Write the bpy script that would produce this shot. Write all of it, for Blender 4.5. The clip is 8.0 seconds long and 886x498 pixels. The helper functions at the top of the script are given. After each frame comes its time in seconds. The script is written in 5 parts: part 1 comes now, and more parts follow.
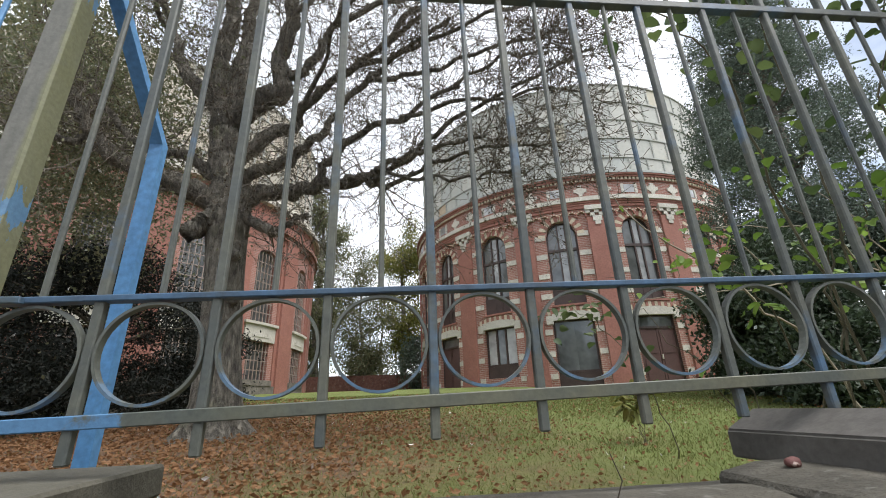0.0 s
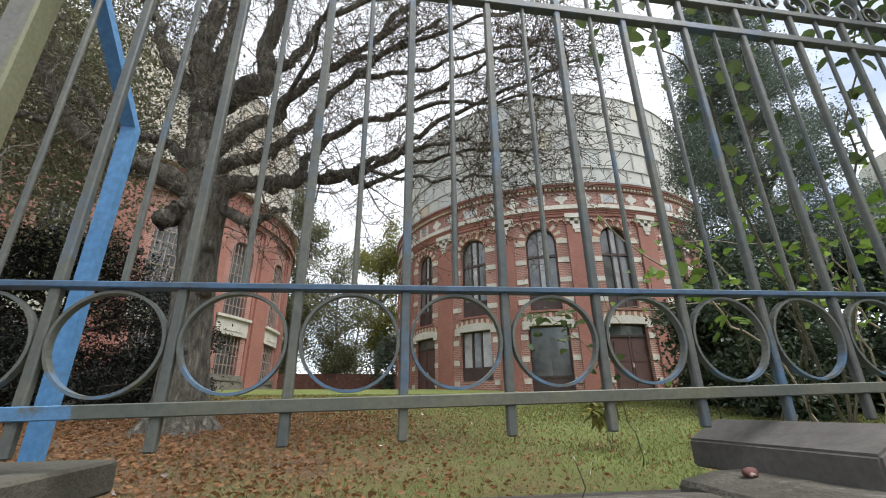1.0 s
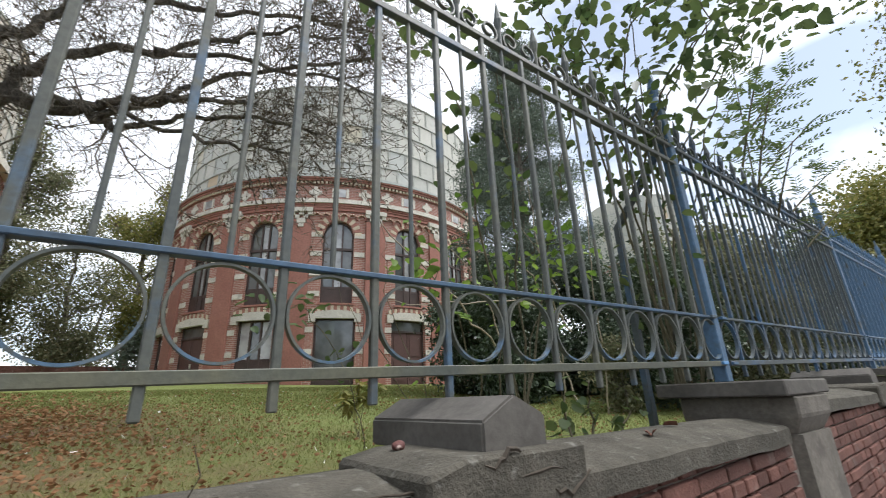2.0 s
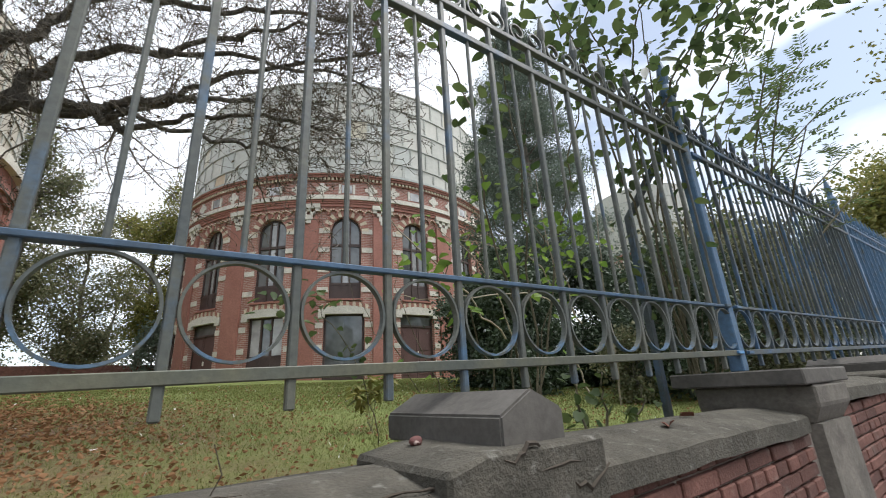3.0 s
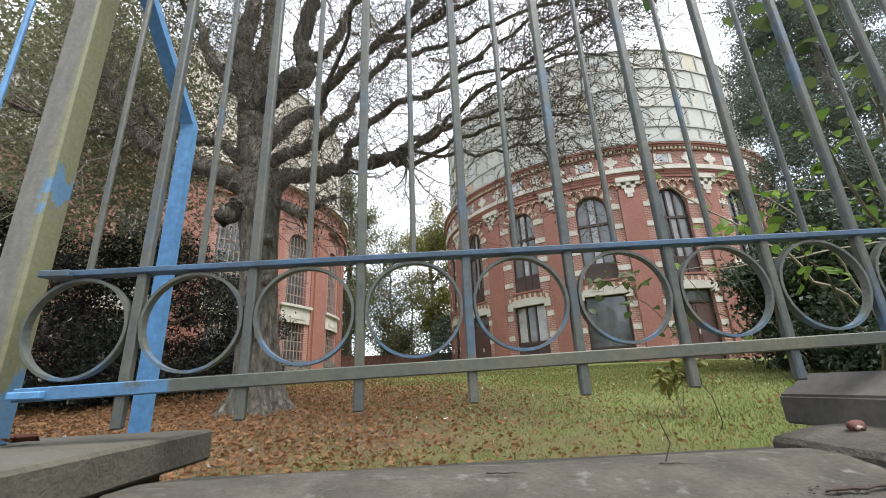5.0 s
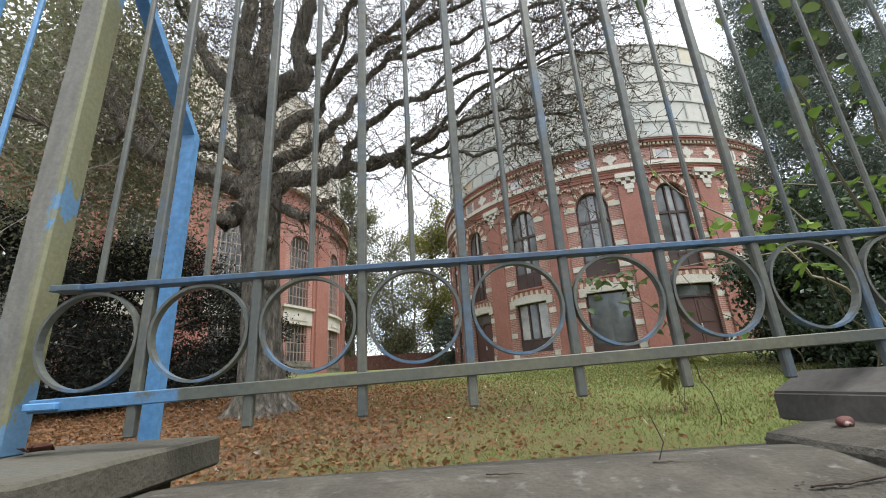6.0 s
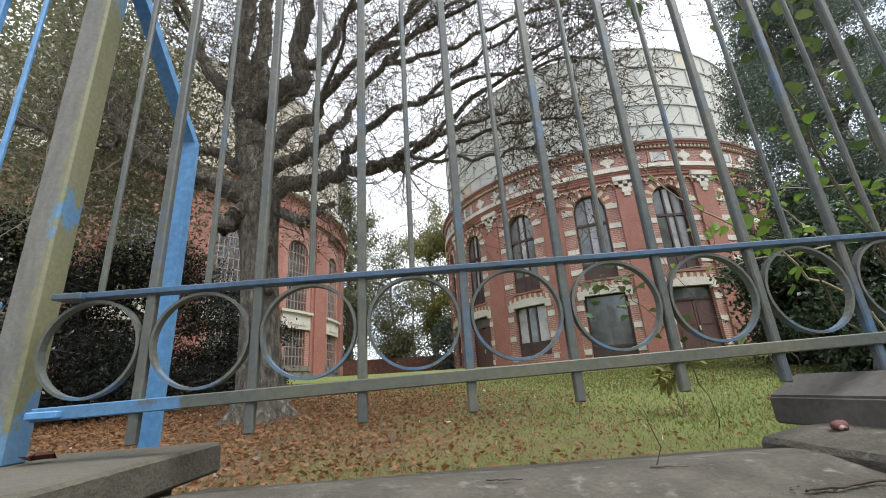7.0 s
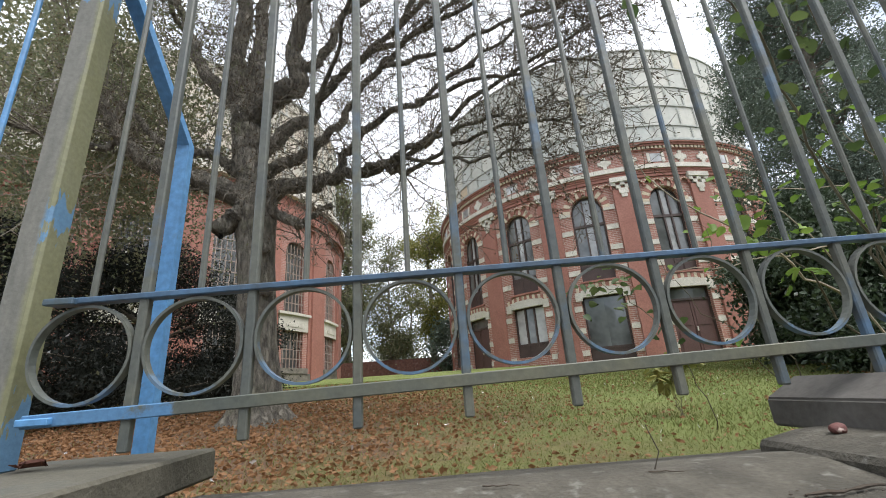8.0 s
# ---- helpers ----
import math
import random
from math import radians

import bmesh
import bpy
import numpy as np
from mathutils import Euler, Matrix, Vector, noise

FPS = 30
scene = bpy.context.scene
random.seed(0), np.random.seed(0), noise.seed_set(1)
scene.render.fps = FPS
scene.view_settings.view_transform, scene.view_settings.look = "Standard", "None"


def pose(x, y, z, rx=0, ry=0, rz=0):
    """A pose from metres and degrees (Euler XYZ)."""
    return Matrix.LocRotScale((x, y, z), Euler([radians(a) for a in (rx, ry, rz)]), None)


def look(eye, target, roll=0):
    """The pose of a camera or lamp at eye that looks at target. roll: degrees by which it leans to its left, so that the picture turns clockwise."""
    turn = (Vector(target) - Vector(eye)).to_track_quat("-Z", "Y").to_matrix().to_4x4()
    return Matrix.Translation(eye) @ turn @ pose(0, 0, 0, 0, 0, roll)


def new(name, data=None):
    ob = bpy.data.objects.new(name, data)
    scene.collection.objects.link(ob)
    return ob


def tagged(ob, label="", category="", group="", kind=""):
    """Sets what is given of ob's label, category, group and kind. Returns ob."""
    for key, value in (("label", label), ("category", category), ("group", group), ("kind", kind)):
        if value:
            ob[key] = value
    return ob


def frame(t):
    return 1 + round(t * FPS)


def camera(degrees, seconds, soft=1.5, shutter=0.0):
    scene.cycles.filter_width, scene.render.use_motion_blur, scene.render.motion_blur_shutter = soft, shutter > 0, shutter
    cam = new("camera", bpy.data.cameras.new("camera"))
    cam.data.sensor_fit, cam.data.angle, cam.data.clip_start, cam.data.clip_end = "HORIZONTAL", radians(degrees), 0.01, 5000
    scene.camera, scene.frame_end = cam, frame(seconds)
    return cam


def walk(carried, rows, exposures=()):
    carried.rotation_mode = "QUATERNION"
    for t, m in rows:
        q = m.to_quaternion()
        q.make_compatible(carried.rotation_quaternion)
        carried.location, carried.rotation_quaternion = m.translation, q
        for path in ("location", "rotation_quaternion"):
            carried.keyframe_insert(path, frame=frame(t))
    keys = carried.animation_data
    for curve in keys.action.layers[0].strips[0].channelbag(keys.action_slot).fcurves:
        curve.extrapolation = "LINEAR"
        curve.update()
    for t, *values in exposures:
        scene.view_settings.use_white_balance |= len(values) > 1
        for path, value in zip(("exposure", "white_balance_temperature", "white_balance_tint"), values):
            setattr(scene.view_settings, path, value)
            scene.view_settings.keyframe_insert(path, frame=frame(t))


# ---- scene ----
cam = camera(92.6, 8.0, soft=0.95, shutter=0.1)
PATH = [
    (0, (-0.08, -0.895, -0.005), (0.145, 0.964, 0.698), -2.2),
    (0.5, (-0.087, -0.894, -0.002), (0.129, 0.966, 0.701), -1.6),
    (1, (-0.07, -0.889, -0.004), (0.246, 0.955, 0.703), -0.5),
    (1.5, (0.048, -0.892, -0.019), (0.795, 0.829, 0.674), -1.0),
    (2, (0.181, -0.908, -0.035), (1.33, 0.59, 0.626), -2.3),
    (2.2, (0.218, -0.922, -0.037), (1.492, 0.479, 0.606), -3.0),
    (3.3, (0.106, -0.882, -0.029), (0.984, 0.795, 0.617), -3.5),
    (3.5, (0.022, -0.878, -0.03), (0.622, 0.911, 0.634), -2.9),
    (4, (-0.101, -0.865, -0.032), (0.055, 1.017, 0.628), -1.8),
    (4.5, (-0.096, -0.855, -0.032), (0.006, 1.039, 0.602), -2.2),
    (6, (-0.084, -0.892, -0.019), (0.006, 1.01, 0.595), -3.6),
    (7, (-0.086, -0.904, -0.014), (0.013, 0.992, 0.614), -3.9),
    (8, (-0.081, -0.899, -0.009), (0.028, 0.994, 0.625), -4.2),
]
EXPOSURES = [(0.0, 0.590), (1.0, 0.640), (1.5, 0.770), (2.0, 0.640), (2.2, 0.610), (3.3, 0.570), (3.5, 0.590), (4.0, 0.820), (4.5, 0.920), (6.0, 0.790), (8.0, 0.750)]
walk(cam, [(t, look(eye, target, roll)) for t, eye, target, roll in PATH], EXPOSURES)

# ---- world, sun, exposure ----
world = bpy.data.worlds.new("sky")
scene.world = world
world.use_nodes = True
wn, wl = world.node_tree.nodes, world.node_tree.links
sky = wn.new("ShaderNodeTexSky")
sky.sky_type, sky.sun_disc = "NISHITA", False
sky.sun_elevation, sky.sun_rotation = radians(50), radians(150)
w_co = wn.new("ShaderNodeTexCoord")
w_map = wn.new("ShaderNodeMapping")
w_map.inputs["Scale"].default_value = (1.0, 1.0, 2.2)
w_map.inputs["Location"].default_value = (1.9, 0.7, 0.4)
w_noise = wn.new("ShaderNodeTexNoise")
w_noise.inputs["Scale"].default_value, w_noise.inputs["Detail"].default_value = 1.7, 6
w_ramp = wn.new("ShaderNodeValToRGB")
w_ramp.color_ramp.elements[0].position, w_ramp.color_ramp.elements[0].color = 0.36, (0.3, 0.3, 0.3, 1)
w_ramp.color_ramp.elements[1].position, w_ramp.color_ramp.elements[1].color = 0.50, (1, 1, 1, 1)
w_mix = wn.new("ShaderNodeMix")
w_mix.data_type = "RGBA"
w_mix.inputs["B"].default_value = (7.4, 7.8, 8.45, 1)
wl.new(w_co.outputs["Generated"], w_map.inputs["Vector"])
wl.new(w_map.outputs[0], w_noise.inputs["Vector"])
wl.new(w_noise.outputs["Fac"], w_ramp.inputs["Fac"])
wl.new(w_ramp.outputs["Color"], w_mix.inputs["Factor"])
wl.new(sky.outputs[0], w_mix.inputs["A"])
wl.new(w_mix.outputs["Result"], wn["Background"].inputs[0])
wn["Background"].inputs[1].default_value = 0.13
sun = new("sun", bpy.data.lights.new("sun", "SUN"))
sun.data.energy, sun.data.angle, sun.data.color = 2.5, radians(40), (1, 0.985, 0.975)
sun.matrix_world = look((0, 0, 0), (-0.35, 0.3, -0.88))


# ---- materials ----
def nodes_of(name):
    m = bpy.data.materials.new(name)
    m.use_nodes = True
    return m, m.node_tree.nodes, m.node_tree.links, m.node_tree.nodes["Principled BSDF"]


def math_node(n, l, op, a, b=None):
    k = n.new("ShaderNodeMath")
    k.operation = op
    for i, v in enumerate((a, b)):
        if v is None:
            continue
        if isinstance(v, (int, float)):
            k.inputs[i].default_value = v
        else:
            l.new(v, k.inputs[i])
    return k.outputs[0]


def mix_node(n, l, fac, a, b, blend="MIX"):
    k = n.new("ShaderNodeMix")
    k.data_type, k.blend_type = "RGBA", blend
    for sock, v in (("Factor", fac), ("A", a), ("B", b)):
        if isinstance(v, (int, float)):
            k.inputs[sock].default_value = v
        elif isinstance(v, tuple):
            k.inputs[sock].default_value = (*v, 1)
        else:
            l.new(v, k.inputs[sock])
    return k.outputs["Result"]


def coords(n, l, jitter=True):
    """Object coordinates, shifted by each object's own random number."""
    co = n.new("ShaderNodeTexCoord").outputs["Object"]
    if not jitter:
        return co
    rnd = n.new("ShaderNodeObjectInfo").outputs["Random"]
    add = n.new("ShaderNodeVectorMath")
    add.operation = "ADD"
    l.new(co, add.inputs[0])
    l.new(math_node(n, l, "MULTIPLY", rnd, 37.0), add.inputs[1])
    return add.outputs[0]


def noise_node(n, l, vec, scale, detail=5.0, lo=0.35, hi=0.65, rough=0.6):
    k = n.new("ShaderNodeTexNoise")
    k.inputs["Scale"].default_value, k.inputs["Detail"].default_value, k.inputs["Roughness"].default_value = scale, detail, rough
    l.new(vec, k.inputs["Vector"])
    r = n.new("ShaderNodeMapRange")
    r.inputs["From Min"].default_value, r.inputs["From Max"].default_value = lo, hi
    l.new(k.outputs["Fac"], r.inputs["Value"])
    return r.outputs[0]


def bump(n, l, b, height, strength=0.3, dist=0.01):
    k = n.new("ShaderNodeBump")
    k.inputs["Strength"].default_value, k.inputs["Distance"].default_value = strength, dist
    l.new(height, k.inputs["Height"])
    l.new(k.outputs[0], b.inputs["Normal"])


def surface(name, c1, c2, scale, fine, rough=0.8, c3=None, s3=3.0, lo3=0.55, hi3=0.62, vary=0.0, relief=0.3, dist=0.006, metal=0.0):
    """Two colours mixed by coarse noise, darkened by fine grain, with patches of a third."""
    m, n, l, b = nodes_of(name)
    co = coords(n, l)
    col = mix_node(n, l, noise_node(n, l, co, scale), c1, c2)
    grain = noise_node(n, l, co, fine, 4, 0.25, 0.75)
    if c3:
        col = mix_node(n, l, noise_node(n, l, co, s3, 6, lo3, hi3), col, c3)
    dark = mix_node(n, l, grain, (0.72, 0.72, 0.72), (1.15, 1.15, 1.15))
    col = mix_node(n, l, 1.0, col, dark, "MULTIPLY")
    if vary:
        rnd = n.new("ShaderNodeObjectInfo").outputs["Random"]
        v = math_node(n, l, "ADD", math_node(n, l, "MULTIPLY", rnd, 2 * vary), 1 - vary)
        cc = n.new("ShaderNodeCombineColor")
        for k in range(3):
            l.new(v, cc.inputs[k])
        col = mix_node(n, l, 1.0, col, cc.outputs[0], "MULTIPLY")
    l.new(col, b.inputs["Base Color"])
    b.inputs["Roughness"].default_value, b.inputs["Metallic"].default_value = rough, metal
    bump(n, l, b, grain, relief, dist)
    return m


def drum_brick(name, radius, a, bcol, mortar):
    """Brickwork wrapped round a drum whose axis is the object's z axis."""
    m, n, l, b = nodes_of(name)
    co = n.new("ShaderNodeTexCoord").outputs["Object"]
    sep = n.new("ShaderNodeSeparateXYZ")
    l.new(co, sep.inputs[0])
    u = math_node(n, l, "MULTIPLY", math_node(n, l, "ARCTAN2", sep.outputs[0], sep.outputs[1]), radius)
    comb = n.new("ShaderNodeCombineXYZ")
    l.new(u, comb.inputs[0])
    l.new(sep.outputs[2], comb.inputs[1])
    br = n.new("ShaderNodeTexBrick")
    for key, v in (("Scale", 1.0), ("Brick Width", 0.21), ("Row Height", 0.068), ("Mortar Size", 0.009), ("Mortar Smooth", 0.3), ("Bias", 0.0)):
        br.inputs[key].default_value = v
    for key, v in (("Color1", a), ("Color2", bcol), ("Mortar", mortar)):
        br.inputs[key].default_value = (*v, 1)
    l.new(comb.outputs[0], br.inputs["Vector"])
    stain = noise_node(n, l, co, 0.7, 6, 0.3, 0.75)
    col = mix_node(n, l, 1.0, br.outputs["Color"], mix_node(n, l, stain, (0.7, 0.66, 0.66), (1.12, 1.1, 1.1)), "MULTIPLY")
    l.new(col, b.inputs["Base Color"])
    b.inputs["Roughness"].default_value = 0.85
    bump(n, l, b, math_node(n, l, "SUBTRACT", 1.0, br.outputs["Fac"]), 0.5, 0.006)
    return m


def leafy(name, stops, rough=0.5, through_light=0.3):
    """Leaves: a colour for each loose leaf, some light coming through."""
    m, n, l, b = nodes_of(name)
    g = n.new("ShaderNodeNewGeometry").outputs["Random Per Island"]
    o = n.new("ShaderNodeObjectInfo").outputs["Random"]
    fac = math_node(n, l, "FRACT", math_node(n, l, "ADD", g, o))
    ramp = n.new("ShaderNodeValToRGB")
    e = ramp.color_ramp.elements
    for k, c in enumerate(stops):
        p = k / (len(stops) - 1)
        el = e[0] if k == 0 else e[1] if k == len(stops) - 1 else e.new(p)
        el.position, el.color = p, (*c, 1)
    l.new(fac, ramp.inputs[0])
    l.new(ramp.outputs[0], b.inputs["Base Color"])
    b.inputs["Roughness"].default_value = rough
    b.inputs["Specular IOR Level"].default_value = 0.35
    tr = n.new("ShaderNodeBsdfTranslucent")
    l.new(ramp.outputs[0], tr.inputs[0])
    mx = n.new("ShaderNodeMixShader")
    mx.inputs[0].default_value = through_light
    l.new(b.outputs[0], mx.inputs[1])
    l.new(tr.outputs[0], mx.inputs[2])
    l.new(mx.outputs[0], n["Material Output"].inputs[0])
    return m


M_IRON = surface("painted_iron", (0.075, 0.088, 0.088), (0.125, 0.128, 0.102), 5, 60, 0.5, (0.07, 0.135, 0.22), 4.0, 0.58, 0.72, relief=0.2, dist=0.002)
M_IRON2 = surface("blue_over_grey_paint", (0.058, 0.074, 0.080), (0.085, 0.10, 0.105), 5, 60, 0.5, (0.05, 0.12, 0.23), 2.2, 0.5, 0.64, relief=0.2, dist=0.002)
def worn_blue(name, c1, c2, axis, edge, spread, hold):
    """Grey-green iron paint with blue left below a ragged edge along one axis of the part."""
    m, n, l, b = nodes_of(name)
    co = n.new("ShaderNodeTexCoord").outputs["Object"]
    wide = coords(n, l)
    sep = n.new("ShaderNodeSeparateXYZ")
    l.new(co, sep.inputs[0])
    ragged = noise_node(n, l, wide, 16, 6, 0.3, 0.7)
    grain = noise_node(n, l, wide, 70, 4, 0.25, 0.75)
    col = mix_node(n, l, noise_node(n, l, wide, 6), c1, c2)
    reach = n.new("ShaderNodeMapRange")
    l.new(math_node(n, l, "ADD", sep.outputs[axis], math_node(n, l, "MULTIPLY", math_node(n, l, "SUBTRACT", ragged, 0.5), spread)), reach.inputs["Value"])
    reach.inputs["From Min"].default_value, reach.inputs["From Max"].default_value = edge + 0.04, edge
    col = mix_node(n, l, math_node(n, l, "MULTIPLY", reach.outputs[0], hold), col, (0.085, 0.205, 0.37))
    col = mix_node(n, l, 1.0, col, mix_node(n, l, grain, (0.75, 0.75, 0.75), (1.15, 1.15, 1.15)), "MULTIPLY")
    l.new(col, b.inputs["Base Color"])
    b.inputs["Roughness"].default_value = 0.5
    bump(n, l, b, grain, 0.2, 0.002)
    return m


M_RAIL_END = worn_blue("rail_paint_blue_at_its_end", (0.085, 0.096, 0.085), (0.13, 0.13, 0.09), 0, 0.24, 0.2, 0.95)
M_RING = worn_blue("ring_paint_blue_underneath", (0.08, 0.094, 0.092), (0.125, 0.13, 0.105), 2, 0.03, 0.14, 0.5)
M_RAIL = surface("blue_grey_rail_paint", (0.055, 0.085, 0.12), (0.06, 0.125, 0.215), 6, 60, 0.5, (0.06, 0.07, 0.062), 5.0, 0.56, 0.66, relief=0.2, dist=0.002)


def post_paint():
    """Grey weathered face, olive flank, with blue showing at the foot, at the head and in a band."""
    m, n, l, b = nodes_of("weathered_post_paint")
    co = n.new("ShaderNodeTexCoord").outputs["Object"]
    sep = n.new("ShaderNodeSeparateXYZ")
    l.new(co, sep.inputs[0])
    mp = n.new("ShaderNodeMapping")
    mp.inputs["Scale"].default_value = (1.0, 1.0, 0.22)
    l.new(co, mp.inputs[0])
    streak = noise_node(n, l, mp.outputs[0], 34, 6, 0.3, 0.7)
    patch = noise_node(n, l, co, 7, 5, 0.25, 0.75)
    grain = noise_node(n, l, co, 90, 4, 0.25, 0.75)
    grey = mix_node(n, l, streak, (0.13, 0.13, 0.112), (0.215, 0.21, 0.18))
    olive = mix_node(n, l, patch, (0.19, 0.19, 0.09), (0.22, 0.22, 0.145))
    side = n.new("ShaderNodeMapRange")
    l.new(math_node(n, l, "ADD", sep.outputs[0], math_node(n, l, "MULTIPLY", patch, 0.022)), side.inputs["Value"])
    side.inputs["From Min"].default_value, side.inputs["From Max"].default_value = 0.026, 0.036
    col = mix_node(n, l, side.outputs[0], grey, olive)
    wob = math_node(n, l, "MULTIPLY", math_node(n, l, "SUBTRACT", streak, 0.5), 0.16)
    zz = math_node(n, l, "ADD", sep.outputs[2], wob)
    foot = math_node(n, l, "LESS_THAN", zz, 0.10)
    head = math_node(n, l, "GREATER_THAN", zz, 1.17)
    band = math_node(n, l, "LESS_THAN", math_node(n, l, "ABSOLUTE", math_node(n, l, "SUBTRACT", zz, 0.53)), 0.035)
    mask = math_node(n, l, "MAXIMUM", math_node(n, l, "MAXIMUM", foot, head), math_node(n, l, "MULTIPLY", band, side.outputs[0]))
    col = mix_node(n, l, math_node(n, l, "MULTIPLY", mask, 0.85), col, (0.10, 0.24, 0.42))
    col = mix_node(n, l, 1.0, col, mix_node(n, l, grain, (0.8, 0.8, 0.8), (1.12, 1.12, 1.12)), "MULTIPLY")
    l.new(col, b.inputs["Base Color"])
    b.inputs["Roughness"].default_value = 0.6
    bump(n, l, b, grain, 0.25, 0.002)
    return m


M_POST = post_paint()
M_BLUE = surface("blue_paint", (0.10, 0.27, 0.52), (0.12, 0.30, 0.55), 5, 50, 0.45, (0.14, 0.17, 0.17), 3.5, 0.6, 0.66, relief=0.15, dist=0.002)
M_BLUE2 = surface("faded_blue_paint", (0.055, 0.125, 0.22), (0.075, 0.15, 0.25), 5, 50, 0.45, (0.07, 0.095, 0.105), 3.5, 0.55, 0.64, relief=0.15, dist=0.002)
M_CAP = surface("dark_bluestone", (0.085, 0.078, 0.07), (0.125, 0.115, 0.102), 4, 45, 0.9, (0.165, 0.155, 0.135), 6, 0.6, 0.75, relief=0.3, dist=0.002)
M_SLAB = surface("weathered_concrete", (0.082, 0.076, 0.056), (0.122, 0.112, 0.085), 6, 90, 0.9, (0.09, 0.09, 0.075), 6, 0.55, 0.7, relief=0.5, dist=0.004)
M_COPING = surface("dark_weathered_stone", (0.062, 0.056, 0.043), (0.11, 0.099, 0.078), 9, 110, 0.95, (0.17, 0.162, 0.14), 26, 0.58, 0.70, relief=0.8, dist=0.004)
M_BRICK = surface("old_red_brick", (0.12, 0.05, 0.038), (0.185, 0.085, 0.065), 8, 90, 0.9, (0.24, 0.18, 0.15), 6, 0.56, 0.74, vary=0.3, relief=0.6, dist=0.004)
M_STUCCO = surface("pale_pier_stucco", (0.125, 0.112, 0.095), (0.21, 0.19, 0.16), 5, 60, 0.9, (0.12, 0.105, 0.09), 7, 0.52, 0.66, relief=0.4, dist=0.004)
M_MORTAR = surface("lime_mortar", (0.30, 0.26, 0.22), (0.38, 0.34, 0.3), 8, 120, 0.95, relief=0.5)
M_DRUM = drum_brick("drum_brickwork", 8.1, (0.315, 0.14, 0.102), (0.385, 0.185, 0.14), (0.48, 0.40, 0.35))
M_DRUM2 = drum_brick("old_drum_brickwork", 8.1, (0.33, 0.15, 0.115), (0.38, 0.185, 0.145), (0.42, 0.31, 0.27))
M_RED = surface("red_moulded_brick", (0.285, 0.122, 0.092), (0.335, 0.15, 0.115), 1.2, 18, 0.8, (0.38, 0.17, 0.12), 1.5, 0.6, 0.75, vary=0.06, relief=0.3)
M_WHITE = surface("pale_stone", (0.52, 0.49, 0.42), (0.62, 0.59, 0.52), 2, 25, 0.85, (0.38, 0.35, 0.3), 2.5, 0.6, 0.75, vary=0.1, relief=0.3)
M_CREAM = surface("cream_brick", (0.50, 0.42, 0.30), (0.58, 0.5, 0.38), 3, 30, 0.85, vary=0.1)
M_FRAME = surface("brown_joinery", (0.045, 0.028, 0.024), (0.065, 0.04, 0.034), 3, 40, 0.6, relief=0.1)
M_DOOR = surface("brown_door_paint", (0.085, 0.042, 0.036), (0.105, 0.052, 0.045), 2, 30, 0.6, relief=0.1)
M_GRILLE = surface("pale_grille_paint", (0.33, 0.26, 0.22), (0.26, 0.2, 0.17), 6, 50, 0.6)
M_TWIG = surface("dark_twigs", (0.12, 0.102, 0.08), (0.195, 0.17, 0.135), 3, 30, 0.9)
M_PALE_TWIG = surface("pale_dead_stems", (0.26, 0.22, 0.16), (0.34, 0.29, 0.22), 6, 50, 0.85)
M_STEM = surface("green_brown_stems", (0.09, 0.08, 0.045), (0.14, 0.12, 0.07), 6, 50, 0.8)
M_SOIL = surface("dark_soil", (0.05, 0.04, 0.03), (0.08, 0.062, 0.045), 3, 40, 0.95)
M_PAVE = surface("grey_pavement", (0.16, 0.155, 0.15), (0.21, 0.2, 0.19), 2, 60, 0.9)
M_ROOF = surface("tank_roof_sheet", (0.36, 0.38, 0.35), (0.42, 0.43, 0.4), 0.8, 10, 0.6)
M_RIB = surface("tank_rib_paint", (0.36, 0.37, 0.33), (0.44, 0.44, 0.40), 1.5, 20, 0.6, (0.3, 0.2, 0.1), 2.0, 0.66, 0.75)


def glass(name, tint, rough):
    m, n, l, b = nodes_of(name)
    co = coords(n, l)
    l.new(mix_node(n, l, noise_node(n, l, co, 1.2, 3), tint, tuple(2.2 * v for v in tint)), b.inputs["Base Color"])
    b.inputs["Roughness"].default_value, b.inputs["Specular IOR Level"].default_value = rough, 0.9
    bump(n, l, b, noise_node(n, l, co, 1.5, 2), 0.08, 0.02)
    return m


M_PANE = glass("dusty_window_glass", (0.07, 0.075, 0.075), 0.08)
M_PANE_W = glass("curtained_window_glass", (0.22, 0.22, 0.22), 0.15)


